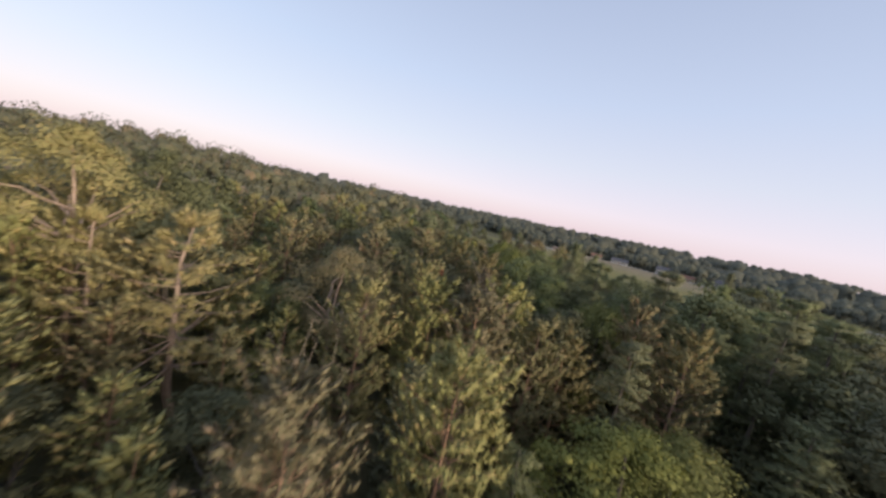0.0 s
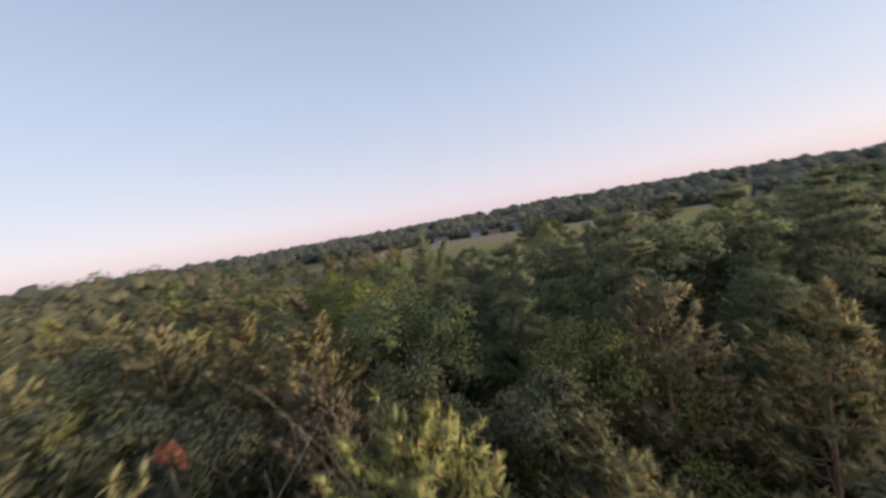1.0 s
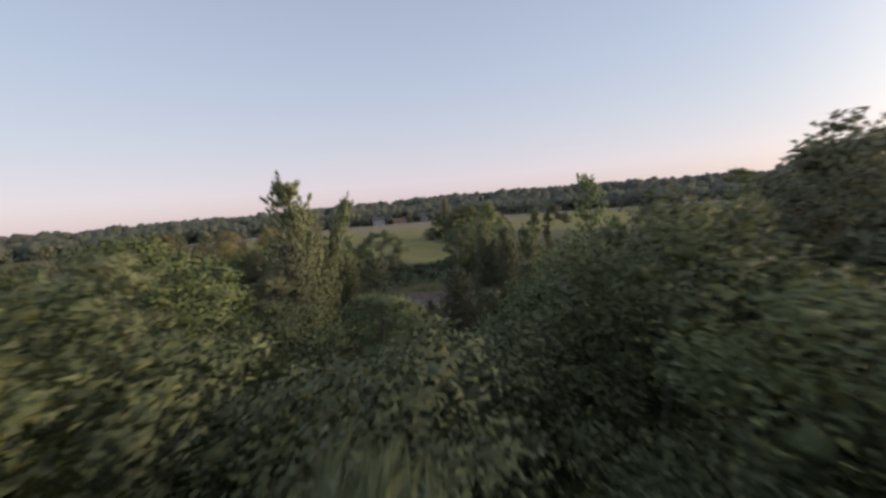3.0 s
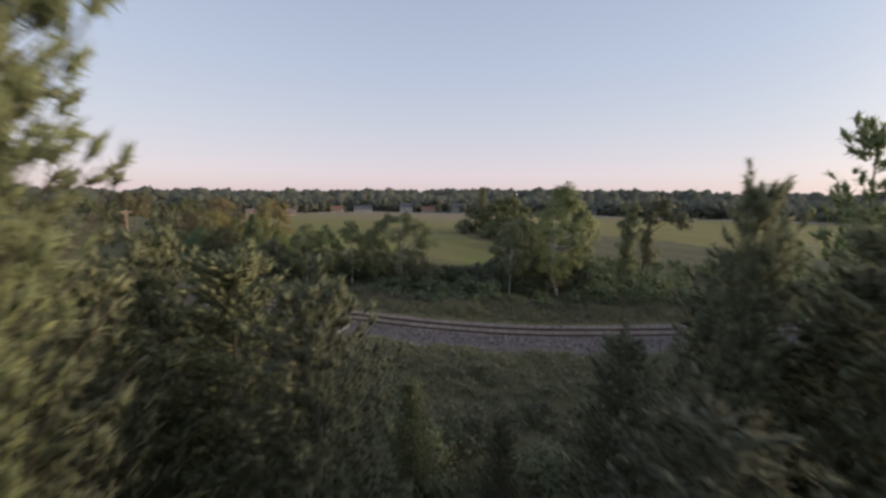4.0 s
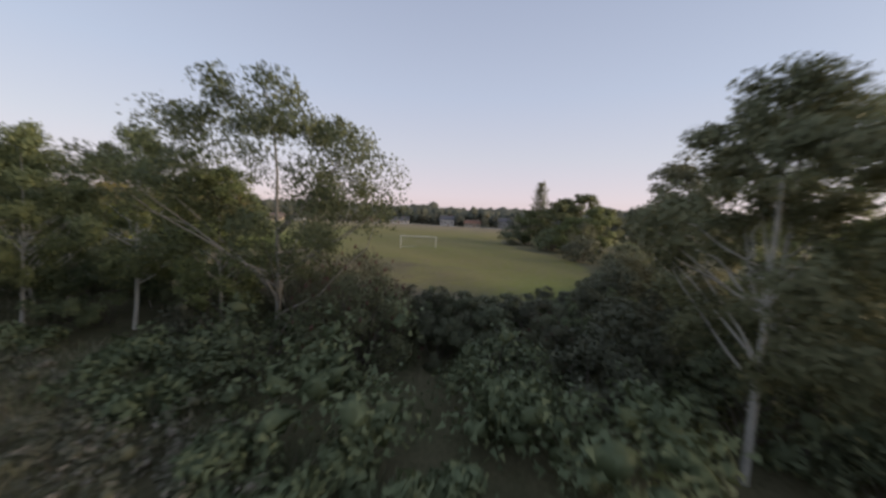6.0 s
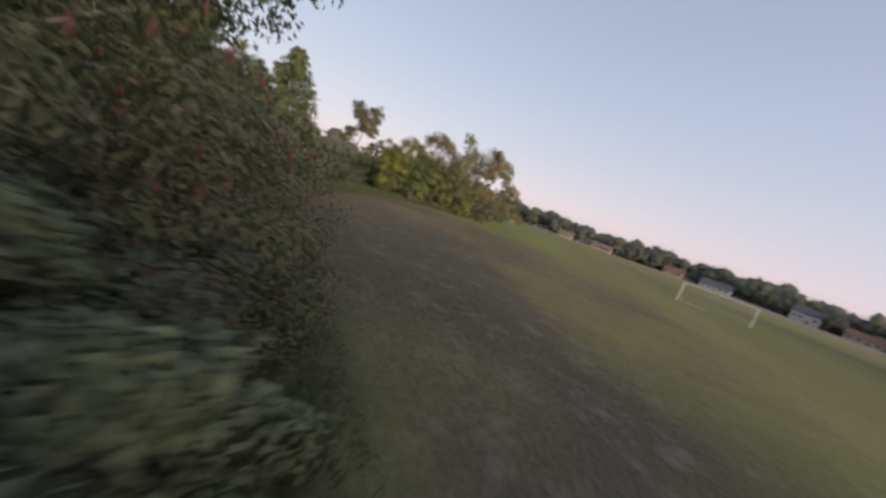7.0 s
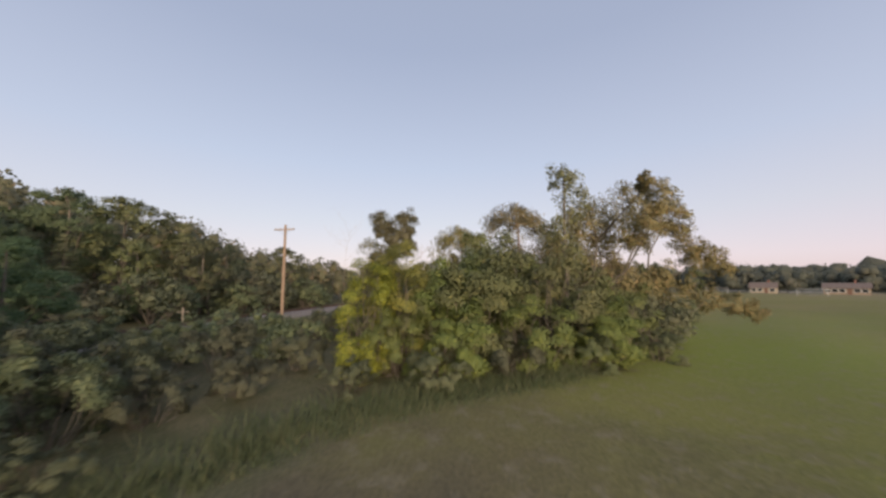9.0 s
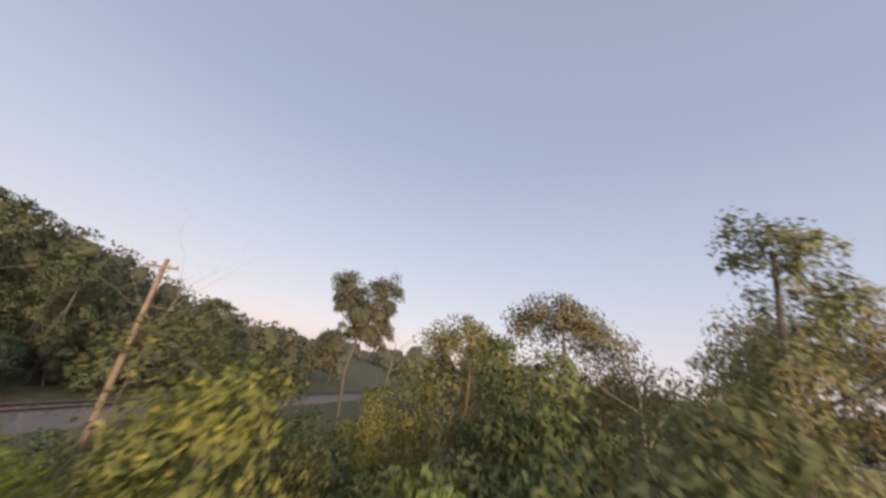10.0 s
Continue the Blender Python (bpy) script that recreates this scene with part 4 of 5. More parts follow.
def wood_edge(x):
    """How far north the wood reaches."""
    return np.interp(x, [-200, -60, -30, -18, 0, 14, 30, 60, 200], [track_y(-200) - 14, track_y(-60) - 13, 18, 9, 2, 3, 9, 12, 14])


g = np.random.default_rng(3)
tries = np.stack([g.uniform(-150, 150, 5200), g.uniform(-125, 75, 5200)], 1)
kept = np.array(TAKEN)
wood_far = []
for x, y in tries:
    if y > wood_edge(x) - 1.5 or x > 62 and y < -45:
        continue
    away = np.hypot(CLEAR_FINE[:, 0] - x, CLEAR_FINE[:, 1] - y).min()
    gap = 3.6 if away < 40 else 4.8 if away < 62 else 5.4
    if np.hypot(kept[:, 0] - x, kept[:, 1] - y).min() < gap:
        continue
    own = np.random.default_rng(int(1e4 + 90 * x + 7919 * (y + 200)))
    h = own.uniform(13.0, 17.2) if x < 16 or y < -50 else own.uniform(16.0, 20.0)
    if x < -52 and y > 5:
        h = own.uniform(8.8, 12.0) if x > -80 else own.uniform(12.2, 15.6) if y < 44 else own.uniform(9.8, 12.2)
    elif -40 < x < 45 and y > -15:
        h = own.uniform(8.5, 12.5)
    elif y > wood_edge(x) - 7:
        h *= own.uniform(0.62, 0.9)
    if x > 12 and y < -56:
        h = own.uniform(9.5, 12.5)
    elif -15 < x < 18 and -86 < y < -64:
        h = min(h, own.uniform(9.0, 12.0))
    if -68 < x < -25 and y > 4:
        h = min(h, own.uniform(6.8, 9.4))
    h = min(h, headroom(x, y, 3.6))
    if h < 4:
        continue
    kept = np.vstack([kept, (x, y)])
    dark = x > (8 if y > -58 else 17 + 0.15 * (y + 40)) or y > -14
    if y > -17 and x > -30 and away < 30 and h > 6:
        keys = ("soft_pine", "soft_pine", "white_b", "soft_pine", "maple_b")
    elif away < 13 and h > 8:
        keys = ("white_b", "maple_b", "maple_a", "maple_a") if dark or y > -40 else ("pine_a", "pine_b", "maple_b", "pine_r", "maple_b", "white_b", "maple_a")
    elif away < 36:
        keys = ("white_mid", "maple_m", "maple_n", "maple_m", "white_mid") if dark or (y > -36 and x > -12) else ("pine_mid", "maple_m", "pine_far", "pine_mid", "maple_n", "russet_far", "maple_m", "pine_mid")
    elif away < 62 and y > 12 and x < -45:
        keys = ("maple_w", "maple_m", "maple_w", "maple_m", "white_mid")
    elif away < 62:
        keys = ("white_far", "maple_far", "maple_far") if dark else ("pine_far", "pine_far", "russet_far", "maple_far", "white_far")
    else:
        wood_far.append((x, y, h))
        continue
    key = keys[own.integers(len(keys))] if h > 8 else ("young_pine", "soft_pine", "maple_m")[own.integers(3)]
    put(SINGLE.get((round(x), round(y)), key), x, y, h, turn=own.uniform(0, 360), wide=own.uniform(1.05, 1.35))


# ---- distant woods: joined crowns ----
def far_crowns(spots, per, g, size, fill, lobes, broad):
    """Rounded crowns of leafy lobes for (x, y, height), with stems."""
    cs, ns, stems, mids, rads = [], [], [], [], []
    for x, y, h in spots:
        w, z0 = broad * h * g.uniform(0.62, 1.0), float(ground_z(x, y))
        blobs = unit(g.normal(size=(lobes, 3)) + (0, 0, 0.2))
        mid = np.array([x, y, z0 + h * 0.48]) + blobs * (w * 0.30, w * 0.30, h * 0.30) * g.uniform(0.7, 1.1, (lobes, 1))
        mids.append(mid)
        rads.append(w * g.uniform(0.17, 0.25, lobes))
        which = g.integers(0, lobes, per)
        d = unit(g.normal(size=(per, 3)) + 0.5 * blobs[which] + (0, 0, 0.3))
        cs.append(mid[which] + d * rads[-1][which][:, None] * g.uniform(0.8, 1.12, (per, 1)))
        ns.append(d)
        stems.append((np.array([(x, y, z0 - 0.2), (x, y, z0 + h * 0.5)]), [h * 0.018, h * 0.012]))
    cores = tufts_of(np.concatenate(mids), fill * np.concatenate(rads), g, 0.95, 0.18)
    return (cores, leaves(np.concatenate(cs), np.concatenate(ns), size, 0.8 * size, g, 0.7)), tubes(stems, 3)


def far_wood(name, spots, per, label, size=1.1, fill=0.92, leaf=LEAF_FAR_HAZE, lobes=8, broad=1.0):
    crowns, stems = far_crowns(spots, per, g, size, fill, lobes, broad)
    root = tagged(new(name), label, "woodland", kind="stuff")
    part("crowns", foliage(name + "_crowns", crowns, leaf, 1.4), root)
    part("stems", mesh_of(name + "_stems", *stems, BARK_GREY), root)


far_wood("hill_wood", wood_far, 460, "mixed wood covering the low hill", 0.6, 0.55, LEAF_HILL, 12)
FAR_LINE = np.array([(-420.0, 120), (-330, 190), (-230, 262), (-128, 285), (-88, 300), (10, 299), (120, 268), (222, 222), (300, 168), (345, 90), (360, 0)])
far_spots = []
for k in range(1050):
    s = g.uniform(0, len(FAR_LINE) - 1.001)
    a, b = FAR_LINE[int(s)], FAR_LINE[int(s) + 1]
    p = a + (b - a) * (s % 1)
    out = np.array([b[1] - a[1], a[0] - b[0]]) / np.linalg.norm(b - a)
    out = out if out @ p > 0 else -out
    p = p + out * (g.random() ** 1.6 * 190 + 3)
    far_spots.append((p[0], p[1], g.uniform(8, 12) if g.random() < 0.5 else g.uniform(11, 17)))
far_wood("distant_wood", far_spots, 170, "long belt of green trees behind the field", 0.85, 0.78, LEAF_FAR_HAZE, 11, 1.35)
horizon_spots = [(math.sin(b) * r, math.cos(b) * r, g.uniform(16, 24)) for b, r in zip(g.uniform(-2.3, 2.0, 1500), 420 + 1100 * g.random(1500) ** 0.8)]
far_wood("horizon_wood", horizon_spots, 30, "low wooded horizon beyond the fields", 1.8, 0.98, LEAF_FAR_HAZE, 6, 2.0)

# groves added east of the way, mostly out of view, to shade it
grove = [(x, y + 0.12 * (x - 60), g.uniform(16, 20)) for x, y in np.stack([g.uniform(58, 140, 70), g.uniform(2, 24, 70)], 1)]
grove += [(x, y, g.uniform(14, 19)) for x, y in np.stack([g.uniform(118, 215, 80), g.uniform(48, 100, 80)], 1) if y < 58 + 0.2 * (x - 118) + 14]
far_wood("grove", grove, 260, "groves of green trees added east of the railway to shade it")

# ---- trees by the line and the field ----
for key, x, y, h, wide in (
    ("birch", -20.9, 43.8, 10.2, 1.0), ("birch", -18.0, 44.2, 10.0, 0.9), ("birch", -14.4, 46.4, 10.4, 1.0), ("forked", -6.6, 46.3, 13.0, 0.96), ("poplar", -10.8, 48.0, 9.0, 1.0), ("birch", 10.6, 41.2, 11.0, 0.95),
    ("birch_tall", 17.8, 41.0, 16.6, 1.12), ("poplar", 13.4, 45.4, 11.4, 1.0), ("maple_b", 22.5, 46.5, 13.0, 0.8), ("poplar", 19.8, 52.0, 10.5, 1.0), ("poplar", -26.5, 46.0, 7.8, 0.9), ("maple_b", -30.5, 49.0, 7.6, 0.9),
    ("maple_b", -39.5, 52.5, 8.8, 0.85), ("poplar", -24.0, 50.0, 5.6, 1.0), ("maple_b", -43.0, 54.0, 7.4, 0.9), ("young_pine", -40.0, 50.5, 10.0, 0.9), ("birch", 44.6, 34.7, 11.5, 0.8), ("poplar", -17.5, 50.0, 4.6, 1.1)):
    stand(key, x, y, h, wide=wide, turn=rng.uniform(0, 360) + (140 if key == "birch_tall" else 0))
for key, x, y, h in (("maple_b", -35.0, 47.6, 8.8), ("poplar", -31.2, 46.4, 7.2), ("maple_w", -40.6, 49.6, 9.2), ("maple_b", -37.4, 51.8, 9.0), ("poplar", -28.4, 47.2, 6.8), ("poplar", -44.6, 50.4, 8.0), ("maple_w", -48.4, 52.6, 7.6), ("poplar", -22.6, 47.6, 7.8)):
    stand(key, x, y, h, wide=1.15)

# trees that stand alone beside the field
def lobed(seed, name, label, lobes, trunk, bark, leaf, per, leaf_size, branches=()):
    """A tree of a few full leaf lobes (x, y, z, radius) on a crooked trunk."""
    g = np.random.default_rng(seed)
    spine = np.array(trunk, float)
    runs = [(spine, np.linspace(0.22, 0.06, len(spine)))]
    limbs, made = [], []
    for x, y, z, r in lobes:
        near = spine[np.argmin(np.abs(spine[:, 2] - (z - r)))]
        limb = tubes([(bent(near, (x, y, z), g, 5, 0.06), np.linspace(0.09, 0.02, 5))], 5)
        if math.hypot(x - near[0], y - near[1]) < 4.0:
            limbs.append(limb)
        for k in range(int(10 + r * 8)):
            d = g.normal(size=3)
            d /= np.linalg.norm(d)
            made.append((np.array([x, y, z]) + d * r * g.uniform(0.25, 0.85), r * g.uniform(0.26, 0.40), np.array([x, y, z - 0.2 * r])))
    for a, b, thick in branches:
        limbs.append(tubes([(bent(a, b, g, 6, 0.08), np.linspace(thick, 0.02, 6))], 5))
    return plant(name, label, "tree", tubes(runs, 7), clump_leaves(made, per, leaf_size, leaf_size * 0.62, g, 1.0, 0.0), bark, leaf, limbs)


def spot(ob, x, y, turn=0.0):
    ob.matrix_basis = Matrix.Translation((x, y, float(ground_z(x, y)) - 0.05)) @ Matrix.Rotation(radians(turn), 4, "Z")
    return ob


pyramid = []
for k in range(30):
    q = (k + 0.5) / 30
    turn, far = 2.4 * k, 4.7 * (1 - q) ** 1.1 * (0.75 + 0.25 * math.sin(5.0 * k))
    pyramid.append((math.cos(turn) * far, math.sin(turn) * far, 1.2 + 9.6 * q**0.9, 0.75 + 1.25 * (1 - q)))
spot(lobed(57, "ash_tree", "tall pyramidal green tree with a light yellow-green tip", pyramid, [(0, 0, 0), (0.1, 0, 3), (0, 0.1, 6), (0.1, 0, 9), (0, 0, 11)], BARK_GREY, LEAF_ASH, 90, 0.135), -34.6, 55.0, 0)
spot(lobed(51, "vine_tree", "tall tree with two round vine-covered heads on a bare pale trunk", [(-1.7, 0, 13.5, 2.0), (1.8, 0.3, 13.6, 2.0), (0.3, 0, 11.8, 2.2), (1.4, 0.2, 10.2, 2.0), (-1.5, 0, 11.6, 1.7), (2.0, 0, 11.6, 1.9), (1.7, 0.1, 9.4, 1.6), (-0.2, 0, 9.8, 1.5), (-2.2, 0.2, 8.4, 1.9), (-3.0, 0.1, 6.8, 1.5)], [(0.4, 0, 0), (0.1, 0, 3), (-0.3, 0, 6), (0.1, 0, 9), (0.2, 0, 13)], BARK_GREY, LEAF_VINE, 150, 0.17), -74.4, 74.9, 60)
spot(lobed(52, "vine_tree", "slim tree with a ragged vine-covered top", [(0.2, 0, 12.4, 1.5), (0.6, 0.2, 10.7, 1.7), (-0.3, 0, 8.8, 1.6), (0.3, 0.4, 6.6, 1.8), (-0.6, 0, 4.6, 1.9)], [(0, 0, 0), (0.1, 0, 3), (0.3, 0.1, 6), (0.2, 0, 9), (0.3, 0, 12.6)], BARK_GREY, LEAF_VINE, 64, 0.16), -47.9, 84.6, 60)
spot(lobed(53, "oak_tree", "spreading reddish oak with crooked bare limbs", [(-0.3, 5.0, 12.5, 1.8), (0.4, 6.6, 11.0, 1.7), (0.6, 8.6, 11.2, 1.8), (0.5, 9.0, 9.4, 1.5), (-1.2, 1.6, 10.8, 2.2), (0.2, -0.6, 9.4, 2.3), (-0.6, 3.4, 10.2, 1.9), (1.0, 11.4, 7.3, 1.6), (1.0, 10.0, 6.6, 1.4), (0.9, 12.8, 6.2, 1.2), (-2.0, -1.6, 7.6, 2.2), (0.8, 5.0, 4.4, 1.8), (0, 7.4, 9.6, 1.6), (-0.5, 2.4, 8.8, 2.0), (0.2, 5.0, 10.6, 1.8), (0.6, 9.8, 8.2, 1.5), (-1.0, 0.2, 8.2, 2.3), (0.5, 2.8, 5.2, 2.0), (0.8, 6.4, 5.4, 1.5), (0.6, 8.0, 4.0, 1.7), (0.8, 11.0, 3.6, 1.6), (-1.6, 3.4, 7.6, 1.9), (1.0, 14.0, 3.0, 1.4), (-1.0, 6.4, 8.6, 1.5), (-0.6, 1.0, 6.0, 2.0), (1.2, 16.0, 2.4, 1.2), (4.9, 1.8, 12.2, 0.8), (4.2, 2.0, 11.8, 0.6), (5.2, 2.2, 10.8, 1.5), (4.4, 1.9, 9.4, 1.5), (2.8, 2.0, 8.4, 1.5)], [(0, 0, 0), (0.2, 0.1, 1.6), (0.1, 0.5, 3.2), (0.5, 0.4, 5.4), (0.4, 0.9, 8.4)], BARK_GREY, LEAF_OAK, 66, 0.17, [((0.2, 0.4, 3.0), (0.9, 10.6, 7.2), 0.12), ((0.2, 0.3, 2.4), (1.0, 11.0, 3.6), 0.09), ((0.3, 0.6, 4.5), (0.0, 5.2, 12.4), 0.12), ((0.5, 5.6, 6.0), (0.6, 9.0, 11.0), 0.08), ((0.8, 9.0, 6.8), (1.2, 13.4, 7.4), 0.05), ((0.3, 2.0, 7.0), (-1.0, 1.6, 11.0), 0.08), ((0.3, 0.5, 4.2), (4.8, 2.0, 11.6), 0.09)]), -50.3, 88.2, 0)
spot(lobed(54, "vine_tree", "leaning tree hung with a dark curtain of vines", [(0.2, 0, 12.6, 1.7), (0.0, 0.2, 10.6, 1.7), (0.1, 0, 8.6, 1.7), (-0.1, 0, 6.4, 1.8), (0.2, 0, 4.0, 2.2)], [(0, 0, 0), (0.1, 0, 3), (0, 0, 6), (0.1, 0, 9), (0.2, 0, 13)], BARK_GREY, LEAF_BIRCH, 90, 0.20), 30.0, 45.5, 0)
spot(lobed(55, "vine_tree", "tree with an arching vine-covered head and drooping side lobes", [(0.2, 0, 13.0, 1.8), (2.0, 0, 13.2, 1.4), (0.2, 0, 10.8, 1.6), (0, 0.2, 8.2, 1.8), (2.8, 0.2, 11.6, 1.5), (4.6, 0.4, 11.0, 1.5), (0.3, 0, 5.2, 2.3)], [(0, 0, 0), (-0.2, 0, 3), (0, 0, 6), (0.3, 0, 9), (0.2, 0, 13.2)], BARK_GREY, LEAF_BIRCH, 90, 0.20), 33.8, 46.5, -40)

spot(lobed(56, "maple_tree", "slender young maple with one red-turning top", [(0, 0, 15.2, 0.4), (0.2, 0.2, 14.8, 0.32)], [(0, 0, 0), (0.1, 0, 5), (0, 0.1, 10), (0, 0, 15)], BARK_GREY, LEAF_RED, 50, 0.15), -3.6, -56.4, 0)

# the island of trees in the field
for key, x, y, h, wide in (("soft_pine", 18.0, 141.0, 18.0, 1.15), ("field_maple", 27, 128, 14.5, 1.1), ("field_maple", 32, 124, 11, 1.0), ("field_maple", 20, 124, 12.0, 1.1), ("field_maple", 14, 131, 10.0, 1.2), ("shrub_c", 9.5, 130, 6.0, 1.4), ("field_maple", 23, 133, 13.5, 1.1),
        ("field_maple", 25, 109, 10.5, 1.1), ("field_maple", 20, 108, 8.0, 1.2), ("poplar", 21, 100, 7.0, 1.3), ("field_maple", 29, 97, 6.0, 1.2), ("shrub_c", 17.0, 112, 5.5, 1.3), ("shrub_c", 19, 92, 4.6, 1.3), ("shrub_c", 23, 84, 4.2, 1.3), ("shrub_a", 21, 78, 3.2, 1.3), ("poplar", 27, 88, 5.0, 1.2), ("field_maple", 36, 112, 7, 1.1)):
    stand(key, x, y, h, wide=wide)

# bushes round the oak and the thin tree
for key, x, y, h, wide in (("lit_shrub", -47.6, 73.4, 5.8, 1.23), ("lit_shrub", -46.8, 77.6, 8.6, 1.01), ("lit_shrub", -45.8, 81.8, 8.4, 0.98), ("lit_shrub", -52.4, 75.4, 6.4, 1.17), ("lit_shrub", -51.0, 80.6, 10.0, 0.98), ("yellow_shrub", -48.4, 72.0, 8.0, 1.0), ("yellow_shrub", -46.2, 72.9, 7.7, 1.0), ("yellow_shrub", -45.6, 70.7, 6.6, 1.0), ("yellow_shrub", -55.8, 76.4, 7.4, 0.98), ("lit_shrub", -44.7, 75.2, 4.6, 1.3), ("lit_shrub", -44.2, 79.6, 5.0, 1.3), ("lit_shrub", -44.4, 84.2, 4.4, 1.3), ("lit_shrub", -48.6, 78.8, 7.4, 1.2), ("lit_shrub", -47.6, 86.4, 5.6, 1.2), ("lit_shrub", -45.4, 72.6, 4.0, 1.2), ("lit_shrub", -47.8, 75.6, 7.0, 0.91), ("thicket", -47.0, 67.0, 2.2, 1.2),
        ("lit_shrub", -53.2, 70.6, 4.6, 1.17), ("lit_shrub", -45.6, 86.6, 5.6, 1.17), ("shrub_c", -48.6, 93.0, 4.4, 1.1), ("shrub_a", -54.5, 97.5, 2.8, 1.2), ("dome_tree", -58.5, 80.0, 11.0, 0.9), ("shrub_c", -56, 88, 5.5, 1.1), ("dome_tree", -62.6, 88.0, 14.6, 1.0),
        ("shrub_a", -58, 104, 2.6, 1.2), ("shrub_c", -62, 111, 3.4, 1.2), ("thicket", -47.5, 63.0, 3.0, 1.1), ("thicket", -43.6, 61.8, 2.8, 1.1), ("thicket", -45.5, 57.5, 3.6, 1.2), ("thicket", -42.0, 57.4, 3.7, 1.1), ("thicket", -48.6, 57.6, 3.5, 1.2), ("thicket", -41.0, 59.8, 3.3, 1.1), ("thicket", -51, 60.5, 2.8, 1.2), ("shrub_b", -55, 66, 2.4, 1.2), ("shrub_a", -60, 72, 3.6, 1.2),
        ("thicket", -43.2, 65.6, 2.0, 1.2), ("thicket", -42.6, 69.8, 1.7, 1.2), ("thicket", -42.2, 74.0, 2.0, 1.2), ("thicket", -42.6, 78.4, 2.4, 1.2), ("thicket", -43.4, 82.8, 2.2, 1.2), ("thicket", -44.4, 89.0, 2.0, 1.2), ("thicket", -40.6, 63.4, 2.0, 1.2), ("thicket", -36.6, 63.0, 1.6, 1.2),
        ("shrub_c", -64, 80, 5.2, 1.2), ("shrub_a", -70, 82, 3.4, 1.2), ("shrub_a", -66, 90, 4.2, 1.2), ("maple_b", -67, 98, 9.0, 1.0), ("dome_tree", -74, 92, 10.0, 1.0), ("dome_tree", -66, 104, 8.5, 1.0)):
    stand(key, x, y, h, wide=wide)
for x, y, h in ((-56, 70.4, 3.4), (-58.5, 67.4, 2.8), (-61.2, 70.4, 3.4), (-63.8, 73.2, 3.4), (-57.4, 74.0, 3.8), (-66.4, 76.4, 3.4), (-60.4, 76.6, 4.0), (-68.6, 72.0, 2.6), (-62.0, 66.6, 2.0)):
    stand("thicket", x, y, h, wide=1.2)
for x, y, h in ((-76, 84, 9), (-84, 92, 10), (-80, 100, 9), (-72, 100, 10), (-92, 104, 11), (-86, 114, 10), (-100, 118, 11), (-95, 128, 9), (-108, 134, 11), (-118, 148, 12), (-104, 150, 10), (-128, 165, 12), (-142, 182, 12), (-135, 200, 11), (-150, 150, 12), (-160, 210, 12), (-98, 90, 9), (-112, 108, 11), (-140, 128, 12), (-130, 108, 11), (-106, 98, 11), (-120, 96, 12), (-88, 82, 8), (-150, 118, 13)):
    stand("maple_far", x, y, h)

# sumac and thicket between the line and the field
for x, y, h in ((-3.6, 49.0, 4.8), (-2.0, 45.2, 4.4), (-8.0, 50.6, 4.6), (1.2, 49.6, 1.5), (-2.8, 50.8, 3.0), (-0.4, 50.6, 1.9), (-1.6, 47.6, 3.2), (-5.4, 51.2, 3.4), (6.4, 46.8, 2.6), (7.2, 50.4, 2.4), (3.4, 46.2, 1.9), (-11.8, 50.8, 4.2)):
    stand("sumac", x, y, h)
for key, x, y, h in (("thicket", -14.5, 50.6, 4.4), ("thicket", -19.0, 51.8, 4.6), ("thicket", -23.0, 53.4, 3.6), ("thicket", -27.0, 55.6, 3.4), ("thicket", -36.2, 60.2, 3.0), ("thicket", -38.8, 61.6, 3.2), ("shrub_c", -26.2, 55.0, 5.4), ("shrub_c", -33.4, 56.8, 5.2), ("shrub_c", -37.6, 57.2, 4.4), ("shrub_c", -30.2, 55.6, 4.8), ("shrub_c", -34.0, 53.2, 6.4), ("poplar", 15.5, 56.0, 11.0), ("poplar", 18.5, 60.0, 9.0), ("shrub_c", 11.6, 54.4, 4.0), ("shrub_c", 14.0, 60.5, 4.0), ("shrub_a", 18, 66, 3.4), ("shrub_a", 20, 72, 3.2)):
    stand(key, x, y, h)
for x, y, h in ((3.2, 46.4, 2.0), (5.2, 48.9, 2.1), (3.2, 48.4, 1.3), (6.2, 50.0, 2.2), (8.2, 50.8, 2.6), (7.2, 48.6, 2.6), (9.4, 50.4, 3.0), (1.4, 46.6, 2.4), (11.0, 52.6, 2.6), (12.6, 51.0, 3.4)):
    stand("thicket", x, y, h)
for x, y, h in ((1.8, 48.8, 2.7), (4.6, 48.4, 3.0), (0.2, 49.6, 2.4), (3.2, 47.9, 2.8), (-1.2, 49.2, 2.6), (6.2, 48.6, 3.0), (8.6, 50.2, 3.2), (7.6, 53.0, 2.4), (10.4, 55.2, 2.6), (12.8, 58.6, 2.8), (14.4, 62.6, 2.8)):
    stand("thicket", x, y, h, wide=1.35)


def leafy_mass(name, spots, clumps, per, leaf_size, leaf, label):
    """Low leafy growth at (x, y, height), joined."""
    made = []
    for x, y, h in spots:
        for k in range(clumps):
            a, far = g.uniform(0, 6.28), h * 0.75 * np.sqrt(g.random())
            made.append((np.array([x + np.cos(a) * far, y + np.sin(a) * far, float(ground_z(x, y)) + h * g.uniform(0.15, 0.75)]), h * g.uniform(0.26, 0.42)))
    return tagged(new(name, foliage(name, clump_leaves(made, per, leaf_size, leaf_size * 0.6, g, 0.85, 0.3, True), leaf)), label, "undergrowth", kind="stuff")


